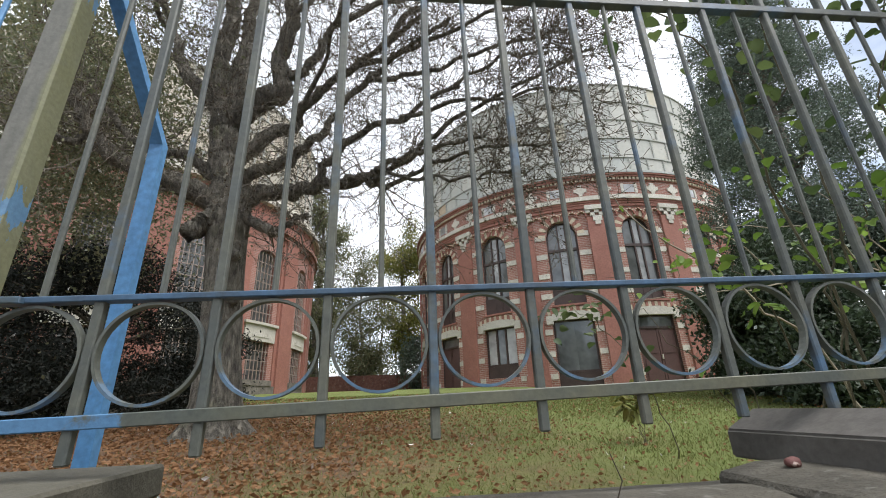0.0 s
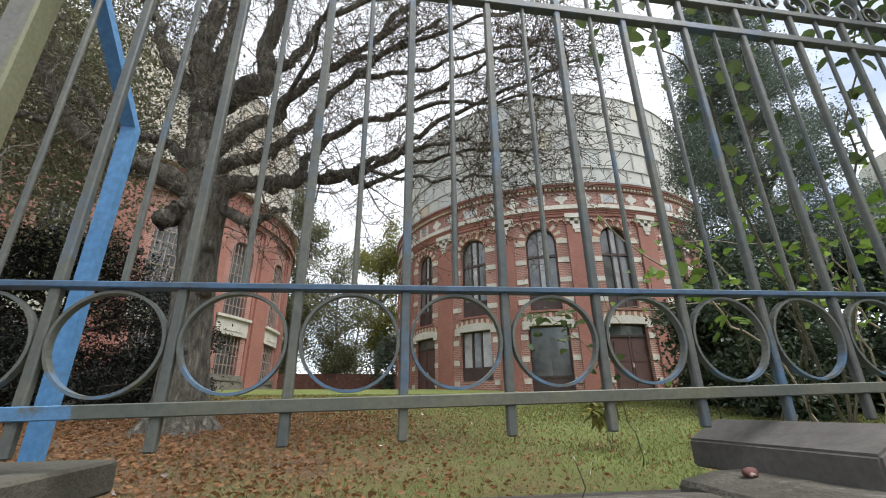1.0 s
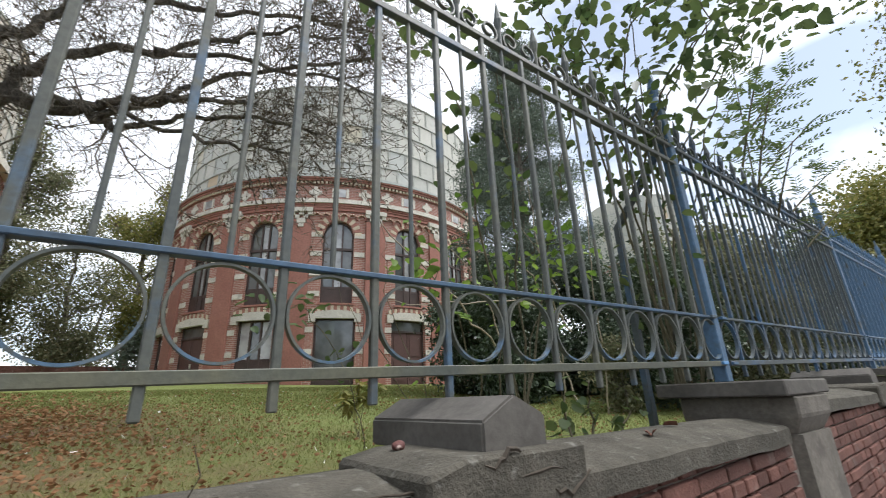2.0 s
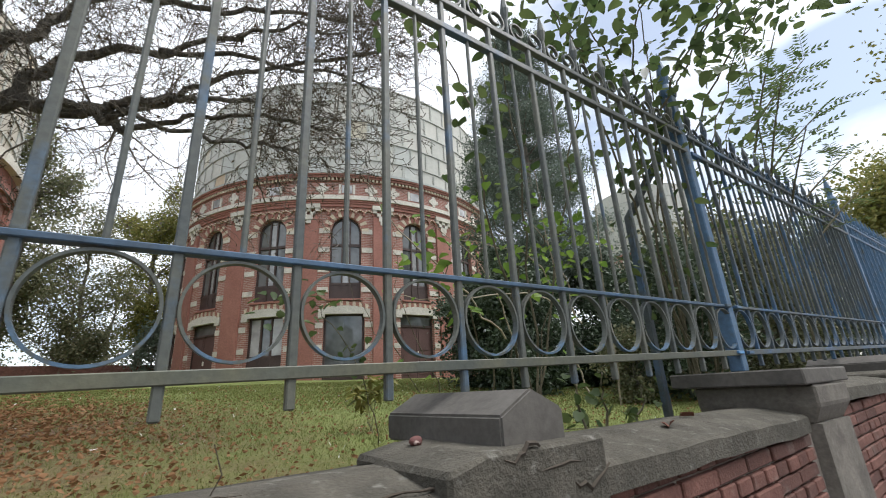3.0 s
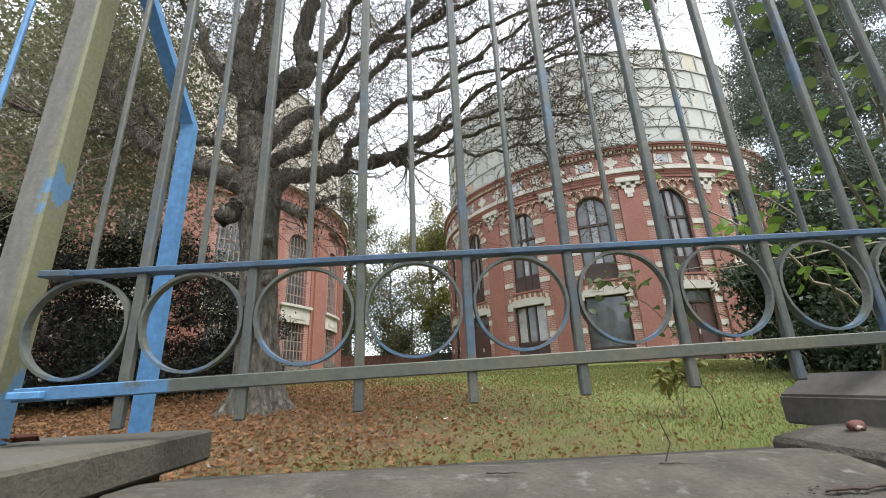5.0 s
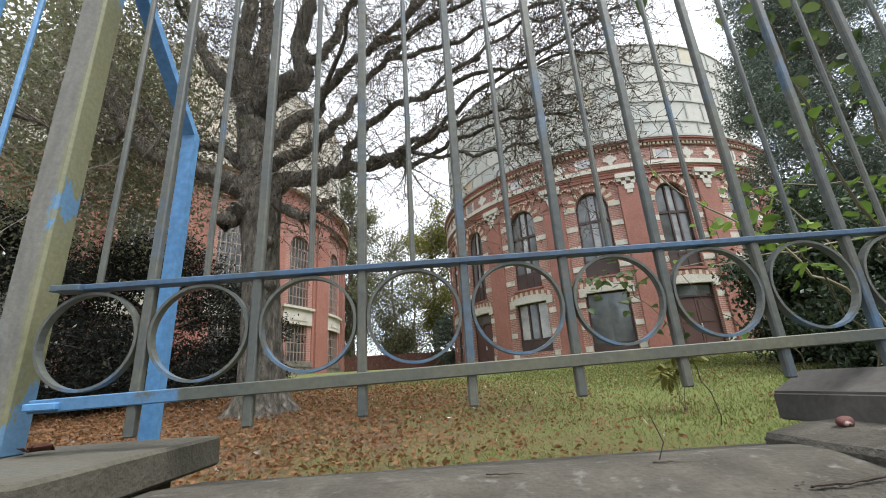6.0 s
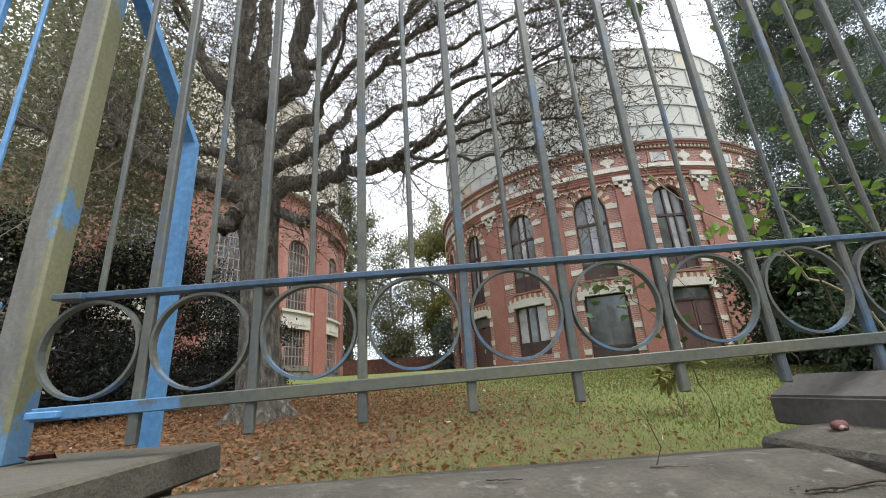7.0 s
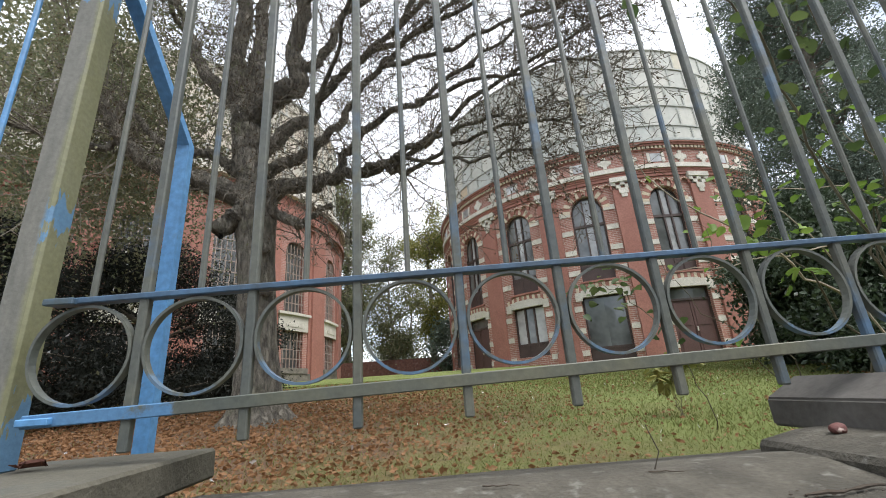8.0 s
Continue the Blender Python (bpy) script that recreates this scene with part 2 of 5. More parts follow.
def tank_paint(name="tank_panel_paint", warm=(1.02, 1.0, 0.97)):
    m, n, l, b = nodes_of(name)
    rnd = n.new("ShaderNodeObjectInfo").outputs["Random"]
    ramp = n.new("ShaderNodeValToRGB")
    ramp.color_ramp.interpolation = "CONSTANT"
    e = ramp.color_ramp.elements
    e[0].position, e[0].color = 0.0, (0.52, 0.525, 0.48, 1)
    e[1].position, e[1].color = 0.4, (0.49, 0.50, 0.46, 1)
    for p, c in ((0.62, (0.54, 0.54, 0.49)), (0.82, (0.48, 0.505, 0.48)), (0.96, (0.53, 0.50, 0.39)), (0.988, (0.53, 0.42, 0.29))):
        k = e.new(p)
        k.color = (*c, 1)
    l.new(rnd, ramp.inputs[0])
    co = coords(n, l)
    st = noise_node(n, l, co, 1.3, 6, 0.58, 0.75)
    col = mix_node(n, l, math_node(n, l, "MULTIPLY", st, 0.5), ramp.outputs[0], (0.42, 0.31, 0.19))
    col = mix_node(n, l, 1.0, col, mix_node(n, l, noise_node(n, l, co, 6, 5, 0.2, 0.8), (0.85, 0.85, 0.85), (1.08, 1.08, 1.08)), "MULTIPLY")
    col = mix_node(n, l, 1.0, col, tuple(0.86 * w for w in warm), "MULTIPLY")
    l.new(col, b.inputs["Base Color"])
    b.inputs["Roughness"].default_value = 0.55
    return m


M_TANK = tank_paint()
M_TANK2 = tank_paint("old_tank_panel_paint", (1.0, 0.88, 0.76))


def bark():
    m, n, l, b = nodes_of("cracked_grey_bark")
    co = n.new("ShaderNodeTexCoord").outputs["Object"]
    mp = n.new("ShaderNodeMapping")
    mp.inputs["Scale"].default_value = (1.0, 1.0, 0.28)
    l.new(co, mp.inputs[0])
    crack = noise_node(n, l, mp.outputs[0], 13, 8, 0.36, 0.6, 0.7)
    col = mix_node(n, l, noise_node(n, l, co, 1.8, 6), (0.19, 0.17, 0.135), (0.29, 0.265, 0.215))
    col = mix_node(n, l, noise_node(n, l, co, 1.1, 5, 0.55, 0.7), col, (0.115, 0.12, 0.065))
    col = mix_node(n, l, crack, (0.075, 0.066, 0.054), col)
    l.new(col, b.inputs["Base Color"])
    b.inputs["Roughness"].default_value = 0.95
    bump(n, l, b, crack, 0.9, 0.04)
    return m


M_BARK = bark()


def lawn_paint():
    m, n, l, b = nodes_of("autumn_lawn")
    co = n.new("ShaderNodeTexCoord").outputs["Object"]
    sep = n.new("ShaderNodeSeparateXYZ")
    l.new(co, sep.inputs[0])
    green = mix_node(n, l, noise_node(n, l, co, 0.8, 6), (0.112, 0.142, 0.03), (0.165, 0.195, 0.05))
    brown = mix_node(n, l, noise_node(n, l, co, 14, 4), (0.09, 0.05, 0.027), (0.16, 0.092, 0.047))
    # litter lies thick under the big tree's crown
    dx = math_node(n, l, "MULTIPLY", math_node(n, l, "ADD", sep.outputs[0], 3.4), 0.22)
    dy = math_node(n, l, "MULTIPLY", math_node(n, l, "SUBTRACT", sep.outputs[1], 4.2), 0.2)
    rr = math_node(n, l, "SQRT", math_node(n, l, "ADD", math_node(n, l, "MULTIPLY", dx, dx), math_node(n, l, "MULTIPLY", dy, dy)))
    patch = noise_node(n, l, co, 1.6, 6, 0.3, 0.7)
    f = math_node(n, l, "SUBTRACT", math_node(n, l, "ADD", 1.0, math_node(n, l, "MULTIPLY", patch, 0.5)), rr)
    k = n.new("ShaderNodeClamp")
    l.new(math_node(n, l, "MULTIPLY", f, 1.6), k.inputs[0])
    col = mix_node(n, l, k.outputs[0], green, brown)
    l.new(col, b.inputs["Base Color"])
    b.inputs["Roughness"].default_value = 0.95
    bump(n, l, b, noise_node(n, l, co, 40, 4), 0.6, 0.03)
    return m


M_LAWN = lawn_paint()
L_GRASS = leafy("grass_blades", ((0.125, 0.152, 0.04), (0.155, 0.186, 0.05), (0.195, 0.20, 0.07)), 0.7, 0.4)
L_LITTER = leafy("fallen_leaves", ((0.22, 0.112, 0.05), (0.27, 0.145, 0.066), (0.33, 0.205, 0.105), (0.17, 0.085, 0.042), (0.40, 0.28, 0.155), (0.24, 0.125, 0.057)), 0.7, 0.15)
L_DRY = leafy("dry_curled_leaf", ((0.14, 0.055, 0.035), (0.19, 0.08, 0.05), (0.16, 0.07, 0.05)), 0.7, 0.1)
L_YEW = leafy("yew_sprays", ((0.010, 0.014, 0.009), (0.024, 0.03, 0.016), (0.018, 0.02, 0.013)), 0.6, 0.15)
L_CONIFER = leafy("conifer_sprays", ((0.115, 0.148, 0.115), (0.215, 0.25, 0.19), (0.16, 0.198, 0.148)), 0.6, 0.2)
L_LAUREL = leafy("laurel_leaves", ((0.048, 0.07, 0.04), (0.10, 0.138, 0.075), (0.165, 0.205, 0.115), (0.065, 0.093, 0.052)), 0.4, 0.2)
L_BEECH = leafy("withered_beech_leaves", ((0.05, 0.04, 0.022), (0.09, 0.075, 0.03), (0.10, 0.065, 0.03)), 0.7, 0.3)
L_OLIVE = leafy("autumn_green_leaves", ((0.11, 0.13, 0.068), (0.185, 0.205, 0.108), (0.22, 0.205, 0.115)), 0.6, 0.35)
L_YELLOW = leafy("yellowing_leaves", ((0.12, 0.14, 0.035), (0.2, 0.21, 0.06), (0.26, 0.23, 0.07)), 0.6, 0.4)
L_VINE = leafy("bright_vine_leaves", ((0.13, 0.24, 0.04), (0.20, 0.33, 0.06), (0.27, 0.39, 0.08)), 0.45, 0.45)
L_DARKVINE = leafy("dark_vine_leaves", ((0.06, 0.10, 0.036), (0.095, 0.14, 0.048), (0.13, 0.17, 0.06)), 0.45, 0.4)


# ---- builders ----
def mesh_of(name, bm, material):
    me = bpy.data.meshes.new(name)
    bmesh.ops.recalc_face_normals(bm, faces=bm.faces)
    bm.to_mesh(me)
    bm.free()
    me.materials.append(material)
    return me


def part(name, bm, material, parent=None, label=""):
    """Links a bmesh, or a mesh that other parts share, as one object."""
    ob = new(name, bm if isinstance(bm, bpy.types.Mesh) else mesh_of(name, bm, material))
    ob.parent = parent
    if label:
        tagged(ob, label)
    return ob


def thing(name, x, y, z, label, category, group="", kind=""):
    ob = new(name)
    ob.location = (x, y, z)
    ob.empty_display_size = 0.1
    return tagged(ob, label, category, group, kind)


def cloud(name, verts, faces, material, parent=None):
    me = bpy.data.meshes.new(name)
    me.from_pydata([tuple(v) for v in verts], [], faces)
    me.materials.append(material)
    ob = new(name, me)
    ob.parent = parent
    return ob


def box(bm, x0, x1, y0, y1, z0, z1, bev=0.0, shear=0.0):
    v = [bm.verts.new((x, y, z + shear * x)) for x in (x0, x1) for y in (y0, y1) for z in (z0, z1)]
    fs = [bm.faces.new([v[k] for k in f]) for f in ((0, 1, 3, 2), (4, 6, 7, 5), (0, 4, 5, 1), (2, 3, 7, 6), (0, 2, 6, 4), (1, 5, 7, 3))]
    if bev:
        es = list({e for f in fs for e in f.edges})
        bmesh.ops.bevel(bm, geom=es, offset=bev, segments=1, affect="EDGES")


def tube(bm, pts, radii, n=6, cap=True):
    pts = [Vector(p) for p in pts]
    prev, ref = None, Vector((0.31, 0.17, 0.93))
    rings = []
    for i, p in enumerate(pts):
        d = (pts[min(i + 1, len(pts) - 1)] - pts[max(i - 1, 0)])
        d = d.normalized() if d.length > 1e-9 else Vector((0, 0, 1))
        a = d.cross(ref)
        if a.length < 0.05:
            a = d.cross(Vector((1, 0, 0)))
        a.normalize()
        b = d.cross(a)
        rings.append([bm.verts.new(p + radii[i] * (math.cos(2 * math.pi * k / n) * a + math.sin(2 * math.pi * k / n) * b)) for k in range(n)])
    for r0, r1 in zip(rings, rings[1:]):
        for k in range(n):
            bm.faces.new((r0[k], r0[(k + 1) % n], r1[(k + 1) % n], r1[k]))
    if cap and n > 2:
        bm.faces.new(rings[0][::-1])
        bm.faces.new(rings[-1])


def strip(bm, pts, w, h, closed=False):
    """A flat bar bent along points in the xz plane: w across the plane of the bend, h along y."""
    q = []
    m = len(pts)
    for i in range(m):
        a = Vector(pts[(i - 1) % m if closed else max(i - 1, 0)])
        c = Vector(pts[(i + 1) % m if closed else min(i + 1, m - 1)])
        d = (c - a).normalized()
        nrm = Vector((-d.z, 0, d.x))
        p = Vector(pts[i])
        q.append([bm.verts.new(p + nrm * s * w / 2 + Vector((0, t * h / 2, 0))) for s, t in ((-1, -1), (1, -1), (1, 1), (-1, 1))])
    for i in range(m if closed else m - 1):
        a, b = q[i], q[(i + 1) % m]
        for k in range(4):
            bm.faces.new((a[k], a[(k + 1) % 4], b[(k + 1) % 4], b[k]))
    if not closed:
        bm.faces.new(q[0][::-1])
        bm.faces.new(q[-1])


def zf(x):
    """The fence and its wall climb gently along x."""
    return 0.0239 * x


def gz(y):
    """The lawn climbs towards the buildings and levels out behind them."""
    return -0.56 + 0.08 * min(max(y, 0.0), 16.0) + (0.5 * math.sin(0.35 * y) * 0.04)


# ---- ground ----
xs = [-2500, -400, -80, -30] + [-15 + 1.0 * k for k in range(31)] + [30, 80, 400, 2500]
ys = [0.12] + [0.5 + 0.6 * k for k in range(27)] + [20, 30, 60, 400, 3000]
verts = [(x, y, gz(y) + (0.02 * noise.noise(Vector((x * 0.6, y * 0.6, 0))) if abs(x) < 20 and 1 < y < 17 else 0)) for y in ys for x in xs]
nx = len(xs)
faces = [(j * nx + i, j * nx + i + 1, (j + 1) * nx + i + 1, (j + 1) * nx + i) for j in range(len(ys) - 1) for i in range(nx - 1)]
ground = tagged(cloud("ground", verts, faces, M_LAWN), "mown lawn strewn with brown autumn leaves", "lawn", kind="structure")
for p in ground.data.polygons:
    p.use_smooth = True
bm = bmesh.new()
vs = [bm.verts.new(p) for p in ((-2500, -2500, -1.15), (2500, -2500, -1.15), (2500, -0.1, -1.15), (-2500, -0.1, -1.15))]
bm.faces.new(vs)
tagged(part("pavement", bm, M_PAVE), "grey pavement outside the garden wall", "pavement", kind="structure")
# unseen blocks added behind the camera, dimming sky light on fence and stones
bm = bmesh.new()
for k in range(-5, 6):
    box(bm, 7 * k - 3.5, 7 * k + 3.5, -17.5, -14.0, -1.15, 5.0 + 0.9 * ((k * 7) % 3))
tagged(part("wall_street", bm, M_PAVE), "plain grey blocks added out of view to hold back sky light", "house fronts", kind="structure")


# ---- gasholder drums ----
RD, BASE, BAYS = 8.1, 0.3, 18
HALF = math.pi * RD / BAYS


def bent(u, r, z):
    a = u / RD
    return (r * math.sin(a), -r * math.cos(a), z)


def bent_box(bm, u0, u1, r0, r1, z0, z1, n=1):
    us = [u0 + (u1 - u0) * k / n for k in range(n + 1)]
    cols = [[bm.verts.new(bent(u, r, z)) for r, z in ((r0, z0), (r1, z0), (r1, z1), (r0, z1))] for u in us]
    for a, b in zip(cols, cols[1:]):
        for k in range(4):
            bm.faces.new((a[k], a[(k + 1) % 4], b[(k + 1) % 4], b[k]))
    bm.faces.new(cols[0][::-1])
    bm.faces.new(cols[-1])


def bay_wall(openings, z0, z1):
    """A curved stretch of wall with openings right through it; an opening is (half width, sill, springing, rise)."""
    bm = bmesh.new()
    cuts = {-HALF, HALF}
    for w, a, b, rise in openings:
        cuts |= {round(-w + 2 * w * k / 10, 5) for k in range(11)}
    cuts |= {round(-HALF + 2 * HALF * k / 8, 5) for k in range(1, 8)}
    cuts = sorted(cuts)

    def head(o, u):
        w, a, b, rise = o
        return b + rise * math.sqrt(max(0, 1 - (u / w) ** 2))

    quad = lambda *p: bm.faces.new([bm.verts.new(bent(*q)) for q in p])
    for u0, u1 in zip(cuts, cuts[1:]):
        mid, lo0, lo1 = (u0 + u1) / 2, z0, z0
        for o in sorted(openings, key=lambda q: q[1]):
            if abs(mid) < o[0]:
                quad((u0, RD, lo0), (u1, RD, lo1), (u1, RD, o[1]), (u0, RD, o[1]))
                h0, h1 = head(o, u0), head(o, u1)
                quad((u0, RD, o[1]), (u1, RD, o[1]), (u1, RD - 0.3, o[1]), (u0, RD - 0.3, o[1]))
                quad((u0, RD, h0), (u1, RD, h1), (u1, RD - 0.3, h1), (u0, RD - 0.3, h0))
                lo0, lo1 = h0, h1
        quad((u0, RD, lo0), (u1, RD, lo1), (u1, RD, z1), (u0, RD, z1))
    for o in openings:
        for s in (-1, 1):
            quad((s * o[0], RD, o[1]), (s * o[0], RD, o[2]), (s * o[0], RD - 0.3, o[2]), (s * o[0], RD - 0.3, o[1]))
    return bm


UP = (0.58, 3.35, 6.02, 0.58)
LOWS = {"sash": (0.69, 0.95, 2.82, 0.0), "wide": (0.73, 0.42, 2.82, 0.0), "door": (0.74, 0.42, 2.82, 0.0)}


def arc(bm, w0, w1, zc, r0, r1, a0, a1):
    """One wedge of an arch over an opening."""
    p = []
    for a, w in ((a0, w0), (a1, w0), (a1, w1), (a0, w1)):
        p.append((w * math.cos(a), zc + w * math.sin(a)))
    vs = [[bm.verts.new(bent(u, r, z)) for u, z in p] for r in (r0, r1)]
    bm.faces.new(vs[1])
    for k in range(4):
        bm.faces.new((vs[0][k], vs[0][(k + 1) % 4], vs[1][(k + 1) % 4], vs[1][k]))


def make_bay_meshes():
    k = {}
    for name, low in LOWS.items():
        k["wall_" + name] = mesh_of("wall", bay_wall([low, UP], BASE - 0.3, 8.1), M_DRUM)
    bm = bmesh.new()
    bent_box(bm, HALF - 0.38, HALF + 0.38, RD - 0.05, RD + 0.09, BASE - 0.3, 6.62, 3)
    bent_box(bm, HALF - 0.42, HALF + 0.42, RD - 0.05, RD + 0.13, BASE - 0.3, 0.95, 3)
    k["pilaster"] = mesh_of("pilaster", bm, M_RED)
    bm = bmesh.new()
    bent_box(bm, HALF - 0.42, HALF + 0.42, RD - 0.05, RD + 0.16, 6.92, 7.1, 3)
    bent_box(bm, HALF - 0.16, HALF + 0.16, RD + 0.02, RD + 0.13, 6.45, 6.65, 2)
    bent_box(bm, HALF - 0.1, HALF + 0.1, RD + 0.02, RD + 0.12, 6.3, 6.45, 1)
    k["capital"] = mesh_of("capital", bm, M_WHITE)
    bm = bmesh.new()
    for i in range(5):
        for j in range(2):
            if (i + j) % 2:
                bent_box(bm, HALF - 0.4 + 0.16 * i, HALF - 0.24 + 0.16 * i, RD + 0.02, RD + 0.125, 6.66 + 0.13 * j, 6.79 + 0.13 * j)
    k["checks"] = mesh_of("checkerwork", bm, M_WHITE)
    bm = bmesh.new()
    bent_box(bm, -0.205, 0.205, RD - 0.04, RD + 0.025, -0.095, 0.095, 2)
    k["band"] = mesh_of("stone_band", bm, M_WHITE)
    bm = bmesh.new()
    bent_box(bm, -0.135, 0.135, RD - 0.04, RD + 0.025, -0.095, 0.095, 2)
    k["short_band"] = mesh_of("stone_band", bm, M_WHITE)
    k["wedges"] = []
    for i in range(17):
        bm = bmesh.new()
        arc(bm, 0.60, 0.86, 6.02, RD - 0.03, RD + 0.03, math.pi * (i + 0.04) / 17, math.pi * (i + 0.96) / 17)
        k["wedges"].append(mesh_of("voussoir", bm, M_RED if i % 2 else M_CREAM))
    for i in range(15):
        bm = bmesh.new()
        a0, a1 = (-0.86 + 1.72 * (i + 0.04) / 15), (-0.86 + 1.72 * (i + 0.96) / 15)
        rise = [0.13 * (1 - (a / 0.86) ** 2) for a in (a0, a1)]
        vs = [[bm.verts.new(bent(u, r, z)) for u, z in ((a0, 2.98 + rise[0]), (a1, 2.98 + rise[1]), (a1, 3.14 + rise[1]), (a0, 3.14 + rise[0]))] for r in (RD - 0.03, RD + 0.03)]
        bm.faces.new(vs[1])
        for q in range(4):
            bm.faces.new((vs[0][q], vs[0][(q + 1) % 4], vs[1][(q + 1) % 4], vs[1][q]))
        k["wedges"].append(mesh_of("voussoir", bm, M_RED if i % 2 else M_CREAM))
    bm = bmesh.new()
    bent_box(bm, -0.92, 0.92, RD - 0.1, RD + 0.05, 2.80, 2.98, 4)
    for s in (-1, 1):
        bent_box(bm, min(s * 0.68, s * 0.92), max(s * 0.68, s * 0.92), RD - 0.05, RD + 0.052, 2.68, 2.80)
    for i in range(6):
        a0, a1 = -0.7 + 1.4 * i / 6, -0.7 + 1.4 * (i + 1) / 6
        bent_box(bm, a0, a1, RD - 0.05, RD + 0.048, 2.97, 3.0 + 0.1 * (1 - ((a0 + a1) / 1.6) ** 2))
    k["lintel"] = mesh_of("lintel", bm, M_WHITE)
    bm = bmesh.new()
    bent_box(bm, -0.66, 0.66, RD - 0.3, RD + 0.06, 3.29, 3.36, 3)
    k["sill"] = mesh_of("window_sill", bm, M_RED)

    def arched_frame(w, z0, zs, t, bars, rails, panel):
        bm = bmesh.new()
        r0, r1 = RD - 0.22, RD - 0.14
        bent_box(bm, -w, -w + t, r0, r1, z0, zs)
        bent_box(bm, w - t, w, r0, r1, z0, zs)
        for i in range(12):
            arc(bm, w - t, w, zs, r0, r1, math.pi * i / 12, math.pi * (i + 1) / 12)
        for u in bars:
            bent_box(bm, u - 0.03, u + 0.03, r0, r1 + 0.01, z0, zs + math.sqrt(max(0, w * w - u * u)) - 0.01)
        for z in rails:
            bent_box(bm, -w, w, r0, r1 + 0.02, z - 0.05, z + 0.05)
        bent_box(bm, -w, w, r0, r1 + 0.01, z0, panel)
        return bm

    k["arched_frame"] = mesh_of("window_frame", arched_frame(0.58, 3.36, 6.02, 0.06, (-0.13, 0.16), (5.48, 3.95), 3.9), M_FRAME)

    def pane(w0, w1, z0, z1, material, arch=None):
        bm = bmesh.new()
        n = 6
        us = [w0 + (w1 - w0) * i / n for i in range(n + 1)]
        top = [z1 if arch is None else arch[0] + math.sqrt(max(0, arch[1] ** 2 - u * u)) for u in us]
        lo = [bm.verts.new(bent(u, RD - 0.19, z0)) for u in us]
        hi = [bm.verts.new(bent(u, RD - 0.19, t)) for u, t in zip(us, top)]
        for i in range(n):
            bm.faces.new((lo[i], lo[i + 1], hi[i + 1], hi[i]))
        return mesh_of("pane", bm, material)

    k["panes"] = [pane(a, b, z0, z1, m, arch) for a, b, m in ((-0.54, -0.13, M_PANE), (-0.13, 0.16, M_PANE_W), (0.16, 0.54, M_PANE)) for z0, z1, arch in ((3.9, 5.48, None), (5.48, 6.0, (6.02, 0.55)))]

    def flat_frame(w, z0, z1, bars, rails, panel):
        bm = bmesh.new()
        r0, r1 = RD - 0.24, RD - 0.15
        for s in (-1, 1):
            bent_box(bm, min(s * w, s * (w - 0.07)), max(s * w, s * (w - 0.07)), r0, r1, z0, z1)
        bent_box(bm, -w, w, r0, r1, z1 - 0.07, z1, 2)
        for u in bars:
            bent_box(bm, u - 0.035, u + 0.035, r0, r1 + 0.01, z0, z1)
        for z in rails:
            bent_box(bm, -w, w, r0, r1 + 0.02, z - 0.035, z + 0.035, 2)
        if panel > z0:
            bent_box(bm, -w, w, r0, r1 + 0.005, z0, panel, 2)
        return bm

    k["sash_frame"] = mesh_of("window_frame", flat_frame(0.69, 0.95, 2.82, (-0.2, 0.2), (1.42,), 1.4), M_FRAME)
    k["sash_panes"] = [pane(a, b, 1.42, 2.78, m) for a, b, m in ((-0.64, -0.2, M_PANE_W), (-0.2, 0.2, M_PANE), (0.2, 0.64, M_PANE_W))]
    k["wide_frame"] = mesh_of("window_frame", flat_frame(0.73, 0.42, 2.82, (), (1.02,), 1.0), M_FRAME)
    k["wide_panes"] = [pane(a, b, 1.02, 2.78, m) for a, b, m in ((-0.68, 0.0, M_PANE), (0.0, 0.68, M_PANE))]
    bm = flat_frame(0.74, 0.42, 2.82, (), (2.38,), 0)
    k["door_frame"] = mesh_of("door_frame", bm, M_FRAME)
    bm = bmesh.new()
    for s in (-1, 1):
        bent_box(bm, min(s * 0.01, s * 0.67), max(s * 0.01, s * 0.67), RD - 0.22, RD - 0.17, 0.45, 2.36)
        for z in (0.6, 1.5):
            bent_box(bm, min(s * 0.1, s * 0.57), max(s * 0.1, s * 0.57), RD - 0.22, RD - 0.155, z, z + 0.75)
    k["door"] = mesh_of("door_leaf", bm, M_DOOR)
    bm = bmesh.new()
    bent_box(bm, 0.04, 0.07, RD - 0.17, RD - 0.12, 1.3, 1.45)
    k["handle"] = mesh_of("door_handle", bm, M_WHITE)
    k["door_panes"] = [pane(-0.68, 0.68, 2.4, 2.78, M_PANE)]
    # scalloped corbel table, frieze and dentils of one bay
    bm = bmesh.new()
    wv = bmesh.new()
    n = 6
    span = 2 * (HALF - 0.4)
    for i in range(n):
        c = -span / 2 + span * (i + 0.5) / n
        h = span / n / 2
        for j in range(8):
            a0, a1 = math.pi * j / 8, math.pi * (j + 1) / 8
            tgt = wv if j % 2 else bm
            p = [(c + q * math.cos(a), 6.78 + q * math.sin(a) * 0.8) for a, q in ((a0, h * 0.62), (a1, h * 0.62), (a1, h * 1.02), (a0, h * 1.02))]
            vs = [[tgt.verts.new(bent(u, r, z)) for u, z in p] for r in (RD - 0.03, RD + 0.09)]
            tgt.faces.new(vs[1])
            for q in range(4):
                tgt.faces.new((vs[0][q], vs[0][(q + 1) % 4], vs[1][(q + 1) % 4], vs[1][q]))
        bent_box(bm, c + h - 0.03, c + h + 0.03, RD - 0.02, RD + 0.09, 6.66, 6.8)
    bent_box(bm, -HALF, HALF, RD - 0.03, RD + 0.06, 7.02, 7.14, 6)
